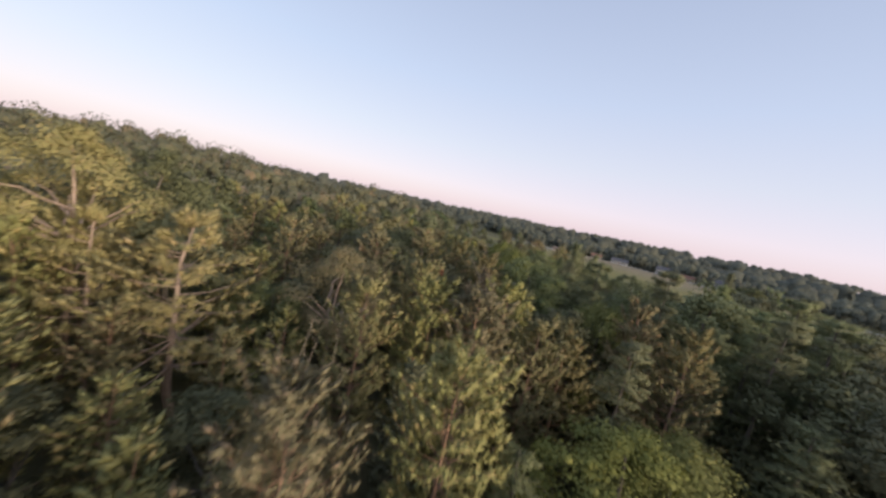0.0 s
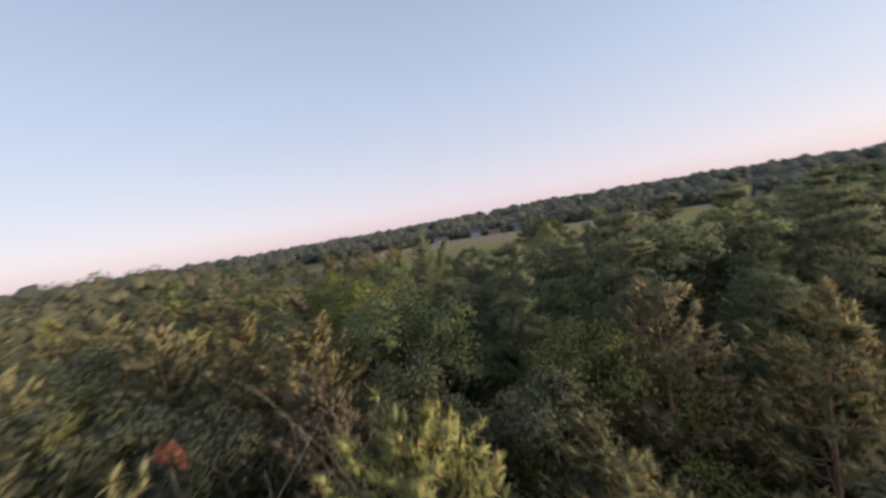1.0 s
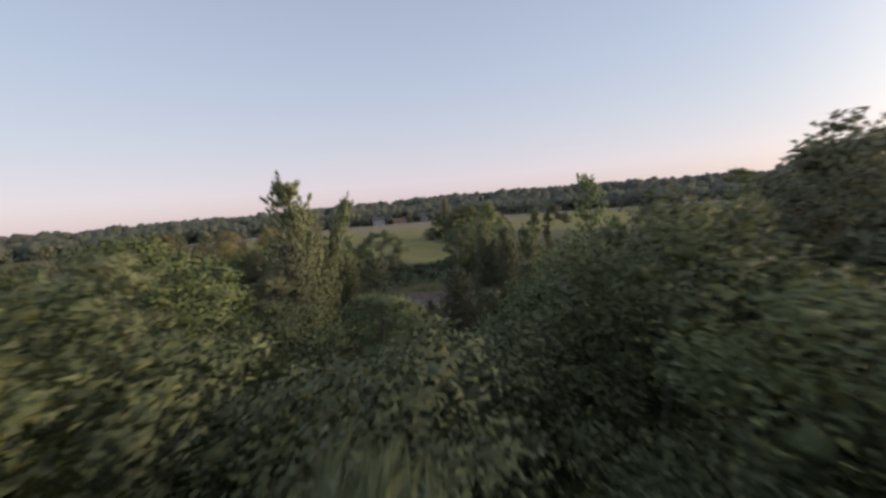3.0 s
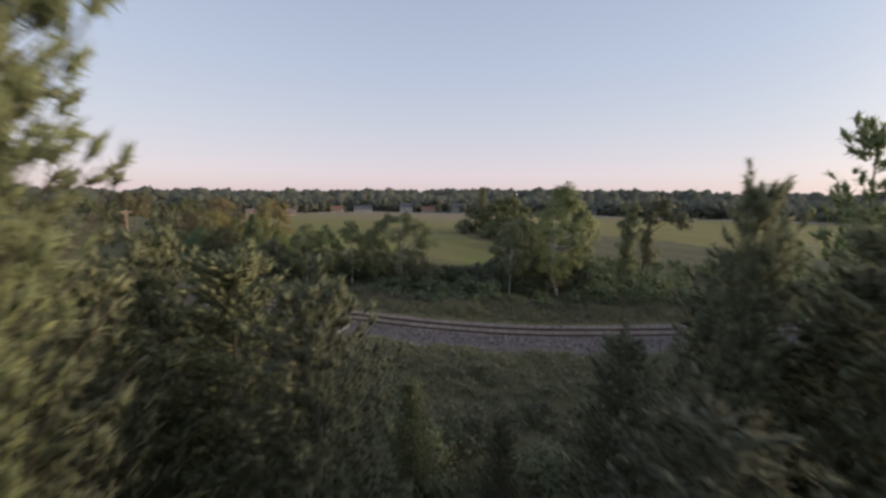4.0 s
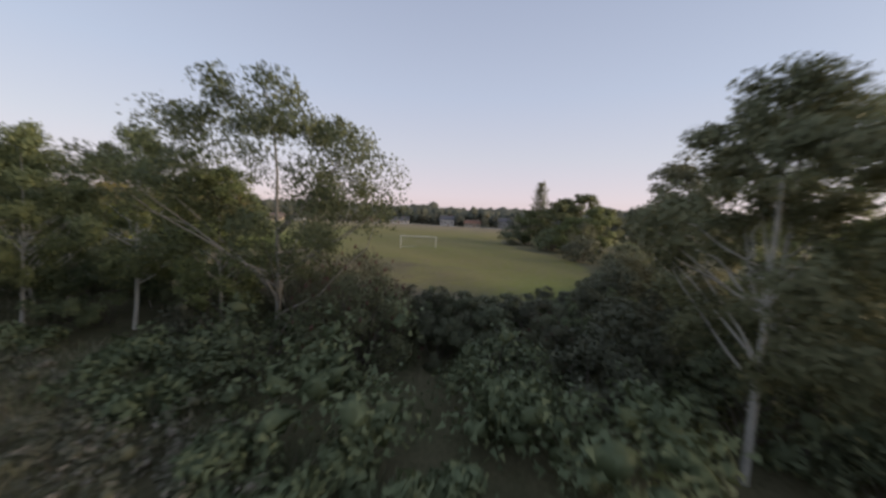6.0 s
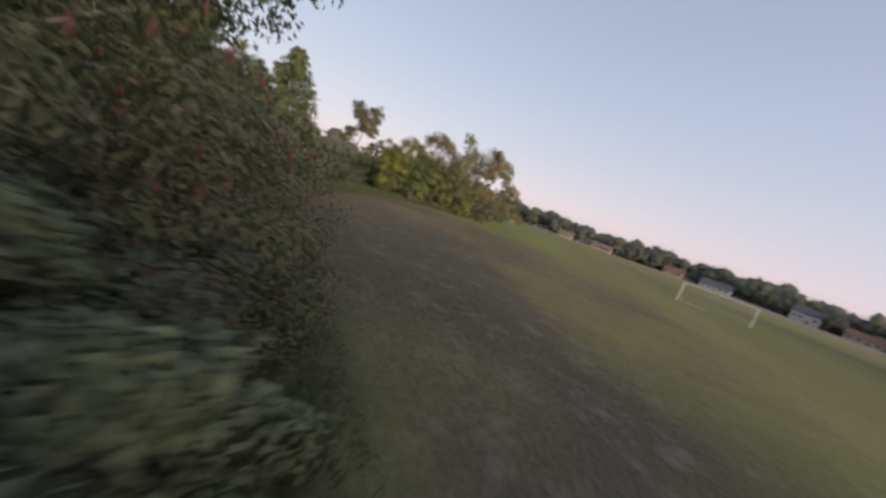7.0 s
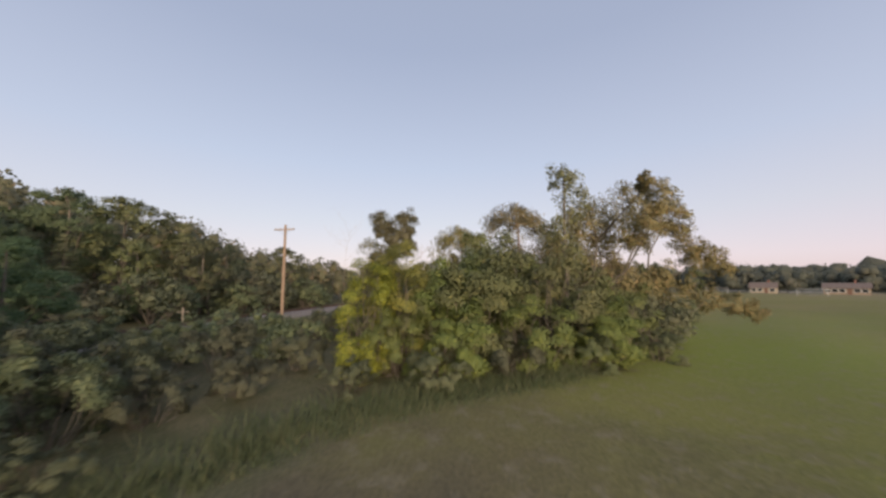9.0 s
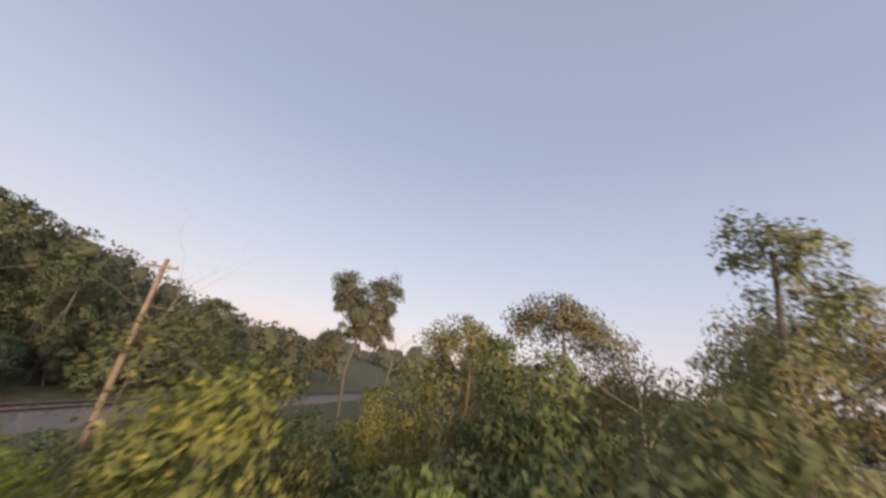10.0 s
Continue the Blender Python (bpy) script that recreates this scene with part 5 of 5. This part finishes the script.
far_thicket = []
kept = np.array(TAKEN)
for x, y in np.stack([g.uniform(-66, 66, 2600), g.uniform(34, 72, 2600)], 1):
    edge = np.interp(x, [-66, -40, -38.5, -33, -27, -17, -6, 3, 10, 20, 40, 66], [84, 62, 60, 57, 54, 50.6, 50.2, 50.0, 52, 66, 66, 60])
    if y < track_y(x) + (10.5 if x > -28 else 11.5) or y > edge:
        continue
    if np.hypot(kept[:, 0] - x, kept[:, 1] - y).min() < (2.3 if abs(x) < 40 else 3.2):
        continue
    h = min(g.uniform(1.8, 4.2) * (0.6 if x > 34 else 1.0), headroom(x, y, 3.2))
    if -26 < x < 22 and y < track_y(x) + 14.5:
        h = min(h, 1.4)
    if x < -36:
        h = min(h, 1.3 if y > 63.5 else 2.8)
    if h < 0.9:
        continue
    kept = np.vstack([kept, (x, y)])
    if x > 24 or x < -46 or y < track_y(x) + 15:
        far_thicket.append((x, y, h))
        continue
    put("thicket" if -42 < x < 14 and y > edge - 4.5 else ("shrub_a", "shrub_b", "shrub_c", "shrub_a")[g.integers(4)], x, y, h, wide=1.1 if h > 1.6 else 1.5)
leafy_mass("thicket_undergrowth", far_thicket, 16, 60, 0.24, LEAF_SHRUB, "dense dull green thicket between railway and field")
# undergrowth along the wood west of the way
for x in np.arange(-112, -38, 3.2):
    put(("shrub_c", "shrub_c", "maple_w")[g.integers(3)], x + g.normal(), wood_edge(x) - 0.5 + g.normal() * 1.2, g.uniform(4.0, 7.0), wide=1.2)
# low bushes on the near side of the line
for x, y, h in ((-13.5, 11.0, 4.4), (-9.2, 9.6, 3.8), (-16, 14.6, 4.0), (-11.2, 13.2, 2.8), (-5.2, 8.2, 3.4), (-2.6, 9.6, 2.0), (-20, 18.4, 3.6), (-7.4, 12.2, 2.2), (0.4, 8.2, 1.9), (-4.0, 13.0, 1.3), (9.5, 9.0, 1.8), (15.5, 9.6, 1.6)):
    stand("shrub_a", x, y, h)
weed_spots = [(x, y, g.uniform(0.3, 1.0) ** 1.6 * (1.6 if x < 4 else 1.25)) for x, y in np.stack([g.uniform(-24, 36, 1050), g.uniform(4.0, 22.0, 1050)], 1) if y < track_y(x) - 5.4]
leafy_mass("weed_clumps", weed_spots, 5, 40, 0.12, BANK_WEED, "low leafy weeds on the railway bank")
verge = [(x, track_y(x) + o, (0.25 + 0.12 * (o - 4.4)) * g.uniform(0.5, 1.5)) for x, o in zip(g.uniform(-45, 42, 620), g.uniform(4.4, 11.5, 620))]
leafy_mass("verge_weeds", verge, 4, 36, 0.13, BANK_WEED, "waist-high leafy weeds between railway and thicket")
for key, x, y, h in (("shrub_a", -14, 13.5, 3.4), ("shrub_a", -18, 17, 3.0), ("shrub_b", -9.5, 15.5, 2.0), ("shrub_b", -4.6, 12.4, 2.2), ("shrub_a", -22, 21, 3.0), ("shrub_b", 2.2, 9.4, 1.8), ("shrub_b", -12.5, 18.5, 1.6), ("soft_pine", -6.5, 8.5, 4.0), ("soft_pine", -11.5, 8.2, 5.2), ("soft_pine", -17.5, 12.0, 6.0), ("soft_pine", -9.6, 6.4, 5.4), ("shrub_b", 7.0, 11.5, 1.4), ("shrub_a", 12.5, 7.5, 3.0), ("shrub_b", 19, 12, 1.6), ("shrub_a", -26, 24, 2.6), ("shrub_a", -32, 27, 3.4), ("shrub_a", -1.5, 5.5, 4.0), ("shrub_a", 4.5, 4.2, 4.0)):
    stand(key, x, y, h)


# ---- bare trees and snags ----
def dead_tree(seed, height, label, x, y, lean=0.05, twigs=14, thick=0.09):
    g = np.random.default_rng(seed)
    root = tagged(new("dead_tree"), label, "tree")
    spine = bent((0, 0, 0), (lean * height, g.normal() * 0.03 * height, height), g, 7, 0.03)
    part("trunk", mesh_of("dead_trunk", *tubes([(spine, np.linspace(thick, 0.25 * thick, 7))], 6), DEAD_WOOD, True), root)
    for k in range(twigs):
        z0 = height * g.uniform(0.35, 0.95)
        at = np.array([np.interp(z0, spine[:, 2], spine[:, n]) for n in range(3)])
        yaw, far = g.uniform(0, 6.28), height * g.uniform(0.08, 0.22)
        tip = at + (np.cos(yaw) * far, np.sin(yaw) * far, far * g.uniform(0.5, 1.4))
        line = bent(at, tip, g, 5, 0.1)
        runs = [(line, np.linspace(thick * 0.4, 0.14 * thick, 5))]
        for q in range(2):
            runs.append((bent(line[2 + q], line[2 + q] + g.normal(size=3) * far * 0.25 + (0, 0, far * 0.3), g, 3, 0.1), [thick * 0.2, 0.15 * thick, 0.1 * thick]))
        part("limb", mesh_of("dead_limb", *tubes(runs, 4), DEAD_WOOD, True), root)
    return spot(root, x, y, g.uniform(0, 360))


dead_tree(61, 8.8, "bare grey dead sapling above the bushes", -51.3, 69.5, 0.02, 9, 0.014)
dead_tree(62, 9.5, "bare forked dead tree with broken twigs", -66.0, 77.0, 0.05, 14, 0.05)
dead_tree(63, 10.0, "leaning bare stem with a few branches", -50.6, 82.6, -0.06, 10, 0.035)
for n, (x, y, h) in enumerate(((3.4, -57.2, 16.2), (4.2, -56.6, 15.4), (6.8, -77.0, 14.5), (2.6, -58.0, 15.8))):
    dead_tree(64 + n, h, "pale bare dead stems among the pines", x, y, 0.06, 12, 0.035)
dead_tree(70, 6.5, "weathered broken snag in rough grass", 58.5, 50.5, 0.1, 6)


# ---- poles and posts ----
POLE_WOOD = rough_material("weathered_pole_wood", (0.22, 0.155, 0.11), (0.35, 0.25, 0.175), 2.0, 0.85, 0.5, 0.01)
GLASSY = rough_material("porcelain_insulator", (0.30, 0.28, 0.25), (0.42, 0.40, 0.36), 8, 0.3, 0.05, 0.002)
WHITE_PAINT = rough_material("worn_white_paint", (0.66, 0.65, 0.62), (0.82, 0.81, 0.78), 2.5, 0.55, 0.1, 0.003)
STEEL = rough_material("galvanised_steel", (0.42, 0.43, 0.44), (0.56, 0.57, 0.58), 5, 0.45, 0.05, 0.002, 0.8)


def utility_pole(x, y, height, turn, label, arm=2.3):
    root = tagged(new("utility_pole"), label, "utility pole", "poles along the railway")
    part("pole", mesh_of("pole", *tubes([([(0, 0, -0.2), (0.02, 0, height * 0.5), (0, 0.01, height)], [0.19, 0.165, 0.12])], 10), POLE_WOOD, True), root)
    cross = part("crossarm", box_mesh("crossarm", (arm, 0.10, 0.13), POLE_WOOD, 0.012), root)
    cross.location = (0, -0.15, height - 0.55)
    for s in (-1, 1):
        brace = part("brace", mesh_of("brace", *tubes([([(s * arm * 0.27, -0.13, height - 0.6), (0, -0.13, height - 1.25)], [0.018, 0.018])], 5), STEEL, True), root)
        for q in (0.45, 0.22):
            part("insulator", mesh_of("insulator", *tubes([([(s * arm * q, -0.15, height - 0.48), (s * arm * q, -0.15, height - 0.43), (s * arm * q, -0.15, height - 0.36), (s * arm * q, -0.15, height - 0.32)], [0.02, 0.05, 0.04, 0.012])], 7), GLASSY, True), cross).matrix_parent_inverse = Matrix.Translation((0, 0.15, 0.55 - height))
    return spot(root, x, y, turn)


utility_pole(-65.4, 62.45, 11.2, 68, "weathered wooden utility pole with a short crossarm beside the railway")
utility_pole(57.5, 54.5, 9.4, 20, "old wooden pole with a crossarm in rough grass")

GREY_BOARD = rough_material("weathered_white_board", (0.34, 0.33, 0.31), (0.50, 0.49, 0.46), 2.5, 0.8, 0.2, 0.004)
sign = tagged(new("line_post"), "leaning wooden post with a white board by the railway", "post")
part("post", mesh_of("line_post", *tubes([([(0, 0, -0.3), (-0.35, 0.15, 0.9), (-0.75, 0.3, 2.0)], [0.07, 0.07, 0.06])], 8), POLE_WOOD, True), sign)
board = part("board", box_mesh("board", (2.7, 0.03, 0.14), GREY_BOARD, 0.008), sign, "narrow white board")
board.matrix_local = Matrix.Translation((-0.78, 0.22, 1.95)) @ Matrix.Rotation(radians(66), 4, "Z") @ Matrix.Rotation(radians(-6), 4, "Y")
spot(sign, -8.2, 21.6)
marker = tagged(new("marker_post"), "short weathered post with a crossbar beside the railway", "post")
part("post", mesh_of("marker_post", *tubes([([(0, 0, -0.2), (0, 0, 2.2)], [0.09, 0.08])], 8), DEAD_WOOD, True), marker)
bar = part("crossbar", box_mesh("crossbar", (1.1, 0.05, 0.1), DEAD_WOOD, 0.008), marker)
bar.location = (0, -0.1, 1.7)
spot(marker, -72.0, 50.5, -60)


# ---- goals ----
NET = rough_material("goal_net_cord", (0.55, 0.55, 0.55), (0.70, 0.70, 0.70), 5, 0.8, 0.0)


def soccer_goal(x, y, turn, wide=7.32, tall=2.44, label="white full-size soccer goal standing in the mown field"):
    root = tagged(new("soccer_goal"), label, "soccer goal", "goals on the fields")
    r = 0.06
    for s in (-1, 1):
        part("post", mesh_of("goal_post", *tubes([([(s * wide / 2, 0, -0.05), (s * wide / 2, 0, tall + r)], [r, r])], 10), WHITE_PAINT, True), root)
        part("stay", mesh_of("goal_stay", *tubes([([(s * wide / 2, 0, tall), (s * wide / 2, 0.8, tall - 0.1), (s * wide / 2, 1.9, 0)], [0.03, 0.03, 0.03])], 6), WHITE_PAINT, True), root)
    part("crossbar", mesh_of("goal_crossbar", *tubes([([(-wide / 2, 0, tall), (wide / 2, 0, tall)], [r, r])], 10), WHITE_PAINT, True), root)
    part("ground_bar", mesh_of("goal_ground_bar", *tubes([([(-wide / 2, 1.9, 0.03), (wide / 2, 1.9, 0.03)], [0.03, 0.03])], 6), WHITE_PAINT, True), root)
    cords = []
    for k in range(25):
        cx = -wide / 2 + wide * k / 24
        cords.append(([(cx, 0.02, tall), (cx, 0.8, tall - 0.12), (cx, 1.88, 0.05)], [0.004] * 3))
    for k in range(9):
        q = k / 8
        cords.append(([(-wide / 2, 0.8 + 1.08 * q, (tall - 0.12) * (1 - q) + 0.05), (0, 0.8 + 1.08 * q + 0.05, (tall - 0.12) * (1 - q) + 0.03), (wide / 2, 0.8 + 1.08 * q, (tall - 0.12) * (1 - q) + 0.05)], [0.004] * 3))
    part("net", mesh_of("goal_net", *tubes(cords, 3), NET), root)
    return spot(root, x, y, turn)


soccer_goal(-11.5, 101.0, 10)
soccer_goal(97.7, 84.0, -60)
soccer_goal(-111.6, 222.0, 20)
soccer_goal(-138.0, 214.0, 20)
soccer_goal(-84.4, 134.5, 60, 4.0, 1.8, "small white training goal at the edge of the field")


# ---- houses beyond the field ----
GLASS_DARK = node_material("window_glass")[0]
GLASS_DARK.node_tree.nodes["Principled BSDF"].inputs["Base Color"].default_value = (0.03, 0.035, 0.04, 1)
GLASS_DARK.node_tree.nodes["Principled BSDF"].inputs["Roughness"].default_value = 0.08


def paint(name, c):
    return rough_material(name, c, [min(0.85, 1.12 * v) for v in c], 0.6, 0.8, 0.15, 0.01)


def house(x, y, turn, wide, deep, tall, ridge, wall_mat, roof_mat, label, windows=4):
    root = tagged(new("house"), label, "house", "houses beyond the field")
    w, d = wide / 2, deep / 2
    v = [(-w, -d, -0.3), (w, -d, -0.3), (w, d, -0.3), (-w, d, -0.3), (-w, -d, tall), (w, -d, tall), (w, d, tall), (-w, d, tall), (-w, 0, tall + ridge), (w, 0, tall + ridge)]
    bm = bmesh.new()
    bv = [bm.verts.new(p) for p in v]
    for f in ((0, 1, 5, 4), (2, 3, 7, 6), (1, 2, 6, 9, 5), (3, 0, 4, 8, 7)):
        bm.faces.new([bv[i] for i in f])
    me = bpy.data.meshes.new("house_wall")
    bm.to_mesh(me)
    bm.free()
    me.materials.append(wall_mat)
    part("wall", me, root)
    e, o = 0.45, 0.45 * ridge / d
    rv = [(-w - e, -d - e, tall - o), (w + e, -d - e, tall - o), (w + e, 0, tall + ridge + 0.02), (-w - e, 0, tall + ridge + 0.02), (-w - e, d + e, tall - o), (w + e, d + e, tall - o)]
    rv += [(p[0], p[1], p[2] + 0.18) for p in rv]
    rf = [(6, 7, 8, 9), (9, 8, 11, 10), (0, 3, 2, 1), (3, 4, 5, 2), (0, 1, 7, 6), (5, 4, 10, 11), (1, 2, 8, 7), (2, 5, 11, 8), (3, 0, 6, 9), (4, 3, 9, 10)]
    roof = part("roof", mesh_of("house_roof", rv, rf, roof_mat), root)
    chim = part("chimney", box_mesh("chimney", (0.6, 0.6, 1.6), BRICK, 0.02), roof)
    chim.location = (w * 0.4, 0.6, tall + ridge + 0.3)
    for k in range(windows):
        cx = -w + wide * (k + 0.6) / (windows + 0.3)
        if k == windows // 2:
            door = part("door", box_mesh("house_door", (0.95, 0.08, 2.05), DOOR_PAINT, 0.01), root)
            door.location = (cx, -d - 0.03, 1.02)
            continue
        win = part("window", box_mesh("window_frame", (1.5, 0.09, 1.25), WHITE_PAINT, 0.01), root)
        win.location = (cx, -d - 0.03, tall * 0.58)
        part("pane", box_mesh("window_pane", (1.3, 0.05, 1.05), GLASS_DARK, 0), win).location = (0, -0.04, 0)
    return spot(root, x, y, turn)


BRICK = paint("chimney_brick", (0.25, 0.11, 0.08))
DOOR_PAINT = paint("door_paint", (0.18, 0.10, 0.07))
TAN, WHITE_SIDING, BEIGE = paint("tan_siding", (0.30, 0.235, 0.175)), paint("white_siding", (0.42, 0.40, 0.37)), paint("beige_siding", (0.37, 0.31, 0.235))
BROWN_ROOF, DARK_ROOF, RED_ROOF = paint("brown_shingles", (0.20, 0.11, 0.075)), paint("dark_shingles", (0.10, 0.10, 0.11)), paint("red_shingles", (0.165, 0.125, 0.105))
house(-113, 242, 26, 11, 8, 2.4, 1.6, TAN, RED_ROOF, "long low tan house with a reddish roof at the field's edge", 6)
house(-134, 234, 30, 8, 7, 2.4, 1.8, BEIGE, RED_ROOF, "small beige house with a dull reddish roof")
house(-70, 296, 8, 15, 9, 3.0, 2.6, WHITE_SIDING, DARK_ROOF, "white bungalow with a dark hipped-looking roof", 5)
house(-32, 300, 0, 11, 9, 5.2, 2.8, WHITE_SIDING, DARK_ROOF, "two-storey white house among trees")
house(-12, 297, 0, 12, 9, 3.0, 2.2, BEIGE, BROWN_ROOF, "beige house with a brown roof")
house(14, 302, -6, 12, 9, 5.2, 2.8, WHITE_SIDING, DARK_ROOF, "white two-storey house behind the field")
house(118, 272, -16, 14, 9, 3.0, 2.4, BEIGE, DARK_ROOF, "beige house half hidden by trees")
house(205, 240, -30, 14, 9, 5.0, 2.8, WHITE_SIDING, DARK_ROOF, "white farmhouse at the far end of the field")
house(224, 226, -30, 9, 8, 4.0, 2.4, WHITE_SIDING, BROWN_ROOF, "small white outbuilding beside the farmhouse")
house(-92, 292, 12, 10, 8, 2.8, 2.2, BEIGE, BROWN_ROOF, "low beige house by the road")

yards = []
for x, y in np.stack([g.uniform(-150, 230, 130), g.uniform(-8, 14, 130)], 1):
    y = y + np.interp(x, [-150, -120, -88, 10, 120, 222], [244, 262, 298, 296, 268, 226])
    if min(math.hypot(x - a, y - b) for a, b in ((-113, 240), (-134, 232), (-70, 296), (-32, 300), (-12, 297), (14, 302), (118, 272), (205, 240), (224, 226), (-92, 292))) > 8.0:
        yards.append((x, y, g.uniform(6, 13)))
far_wood("yard_trees", yards, 220, "garden trees round the distant houses", 0.7, 0.7, LEAF_FAR_HAZE, 12)

road_pts = smooth_line(np.array([(-190.0, 252), (-118, 268), (-86, 290), (10, 285), (122, 254), (226, 208), (300, 160)]), 4.0)
road_side = np.gradient(road_pts, axis=0)
road_side = np.stack([-road_side[:, 1], road_side[:, 0]], 1) / np.linalg.norm(road_side, axis=1, keepdims=True)
road_v = np.stack([np.concatenate([road_pts + road_side * o, ground_z(*(road_pts + road_side * o).T)[:, None] + h], 1) for o, h in ((-4.0, -0.05), (-3.2, 0.12), (3.2, 0.14), (4.0, -0.05))], 1)
ri, rj = np.meshgrid(np.arange(len(road_pts) - 1), np.arange(3), indexing="ij")
ra = ri * 4 + rj
road = new("road", mesh_of("road", road_v.reshape(-1, 3), np.stack([ra, ra + 4, ra + 5, ra + 1], -1).reshape(-1, 4), rough_material("pale_gravel_road", (0.34, 0.30, 0.26), (0.46, 0.41, 0.36), 0.5, 0.95, 0.3, 0.03)))
tagged(road, "pale gravel road along the far edge of the field", "road", kind="structure")


# ---- weeds and grass ----
def blades(x, y, height, width, per, g, lean=0.35, base=None):
    """Tufts of blades at each place, on the ground or at the heights given."""
    n = len(x)
    foot = np.stack([x, y, (ground_z(x, y) if base is None else base) - 0.03], -1)
    foot = np.repeat(foot, per, 0) + np.concatenate([g.normal(size=(n * per, 2)) * 0.12, np.zeros((n * per, 1))], 1)
    h = np.repeat(height, per) * g.uniform(0.5, 1.2, n * per)
    yaw = g.uniform(0, 6.28, n * per)
    side = np.stack([np.cos(yaw), np.sin(yaw), 0 * yaw], -1) * (width * g.uniform(0.6, 1.4, n * per) / 2)[:, None]
    tip = foot + np.concatenate([g.normal(size=(n * per, 2)) * lean * h[:, None], h[:, None]], 1)
    v = np.stack([foot - side, foot + side, tip], 1).reshape(-1, 3)
    return v, np.arange(3 * n * per).reshape(-1, 3)


def along_line(n, low, high, x0, x1, g):
    k = g.choice(np.where((LINE_X > x0) & (LINE_X < x1))[0], n)
    o = g.uniform(low, high, n)
    return LINE_X[k] + SIDE[k, 0] * o + g.uniform(-0.3, 0.3, n), LINE_Y[k] + SIDE[k, 1] * o, o


x1, y1, o1 = along_line(9500, 3.0, 12.5, -75, 60, g)
x2, y2, o2 = along_line(10500, -20, -3.6, -60, 48, g)
keep2 = y2 > wood_edge(x2) - 3
patchy1 = 0.6 + 0.4 * np.sin(x1 * 0.5) * np.sin(x1 * 0.23 + y1 * 0.4)
weeds_far = new("tall_weeds", mesh_of("tall_weeds", *blades(x1, y1, (0.08 + 0.92 * np.clip((o1 - 3.4) / 3, 0, 1) ** 1.3) * patchy1 * 1.25, 0.055, 9, g), BANK_WEED))
tagged(weeds_far, "tall green and straw-coloured weeds along the railway bed", "weeds", kind="stuff")
patchy2 = 0.55 + 0.45 * np.sin(x2 * 0.37 + 1) * np.sin(y2 * 0.43)
weeds_near = new("rough_grass", mesh_of("rough_grass", *blades(x2[keep2], y2[keep2], (0.12 + 0.75 * patchy2[keep2] * np.clip((-o2[keep2] - 3.2) / 2, 0.1, 1)) * g.uniform(0.5, 1.4, keep2.sum()), 0.045, 9, g, 0.5), BANK_WEED))
tagged(weeds_near, "rough grass and low weeds on the bank beside the railway", "grass", kind="stuff")

# weeds that creep over the outer edges of the ballast
x4, y4, o4 = along_line(7000, -4.7, -2.7, -60, 48, g)
fringe = -3.35 + 0.35 * np.sin(x4 * 0.8) + 0.25 * np.sin(x4 * 2.1 + 1)
near4 = o4 < fringe + 0.15 * g.normal(size=len(o4))
x4, y4, o4, fringe = x4[near4], y4[near4], o4[near4], fringe[near4]
creeping = new("creeping_weeds", mesh_of("creeping_weeds", *blades(x4, y4, np.clip(0.10 + 0.28 * (fringe - o4), 0.06, 0.5), 0.05, 8, g, 0.6, np.interp(o4, BED_O, BED_H)), BANK_WEED))
tagged(creeping, "low green weeds creeping over the ballast shoulder", "weeds", kind="stuff")

sx3, sy3, so3 = along_line(1300, -16, 11.5, -45, 45, g)
tall3 = (so3 < -4.8) | (so3 > 5.0)
stalks = new("dry_stalks", mesh_of("dry_stalks", *blades(sx3[tall3], sy3[tall3], g.uniform(0.6, 1.6, tall3.sum()), 0.03, 4, g, 0.14), DRY_STALK))
tagged(stalks, "thin dry straw-coloured weed stalks beside the railway", "weeds", kind="stuff")

edge_line = smooth_line(FIELD[1:14], 0.25)
pick = g.integers(0, len(edge_line), 12000)
out = np.abs(g.normal(size=12000)) * 1.7 - 0.2
west = np.clip((edge_line[pick, 1] - 62) / 8, 0, 1)
ex, ey = edge_line[pick, 0] + g.normal(size=12000) * 0.3 - out * west, edge_line[pick, 1] - out * (1 - 0.7 * west)
edge_grass = new("edge_grass", mesh_of("edge_grass", *blades(ex, ey, 0.12 + 0.36 * np.clip(out, 0, 1.6) * g.uniform(0.6, 1.3, 12000), 0.032, 6, g, 0.5), EDGE_GRASS))
tagged(edge_grass, "uncut dark grass along the edge of the mown field", "grass", kind="stuff")
fx, fy = g.uniform(-45, 16, 60000), g.uniform(52, 96, 60000)
on = inside(FIELD, fx, fy)
fx, fy = fx[on][:16000], fy[on][:16000]
mown = new("mown_grass", mesh_of("mown_grass", *blades(fx, fy, g.uniform(0.03, 0.07, len(fx)), 0.02, 3, g, 0.7), WEED))
tagged(mown, "short dry mown grass of the playing field", "grass", kind="stuff")

for key, (ob, tall, used) in SORTS.items():
    if not used:
        for o in (*ob.children_recursive, ob):
            bpy.data.objects.remove(o)
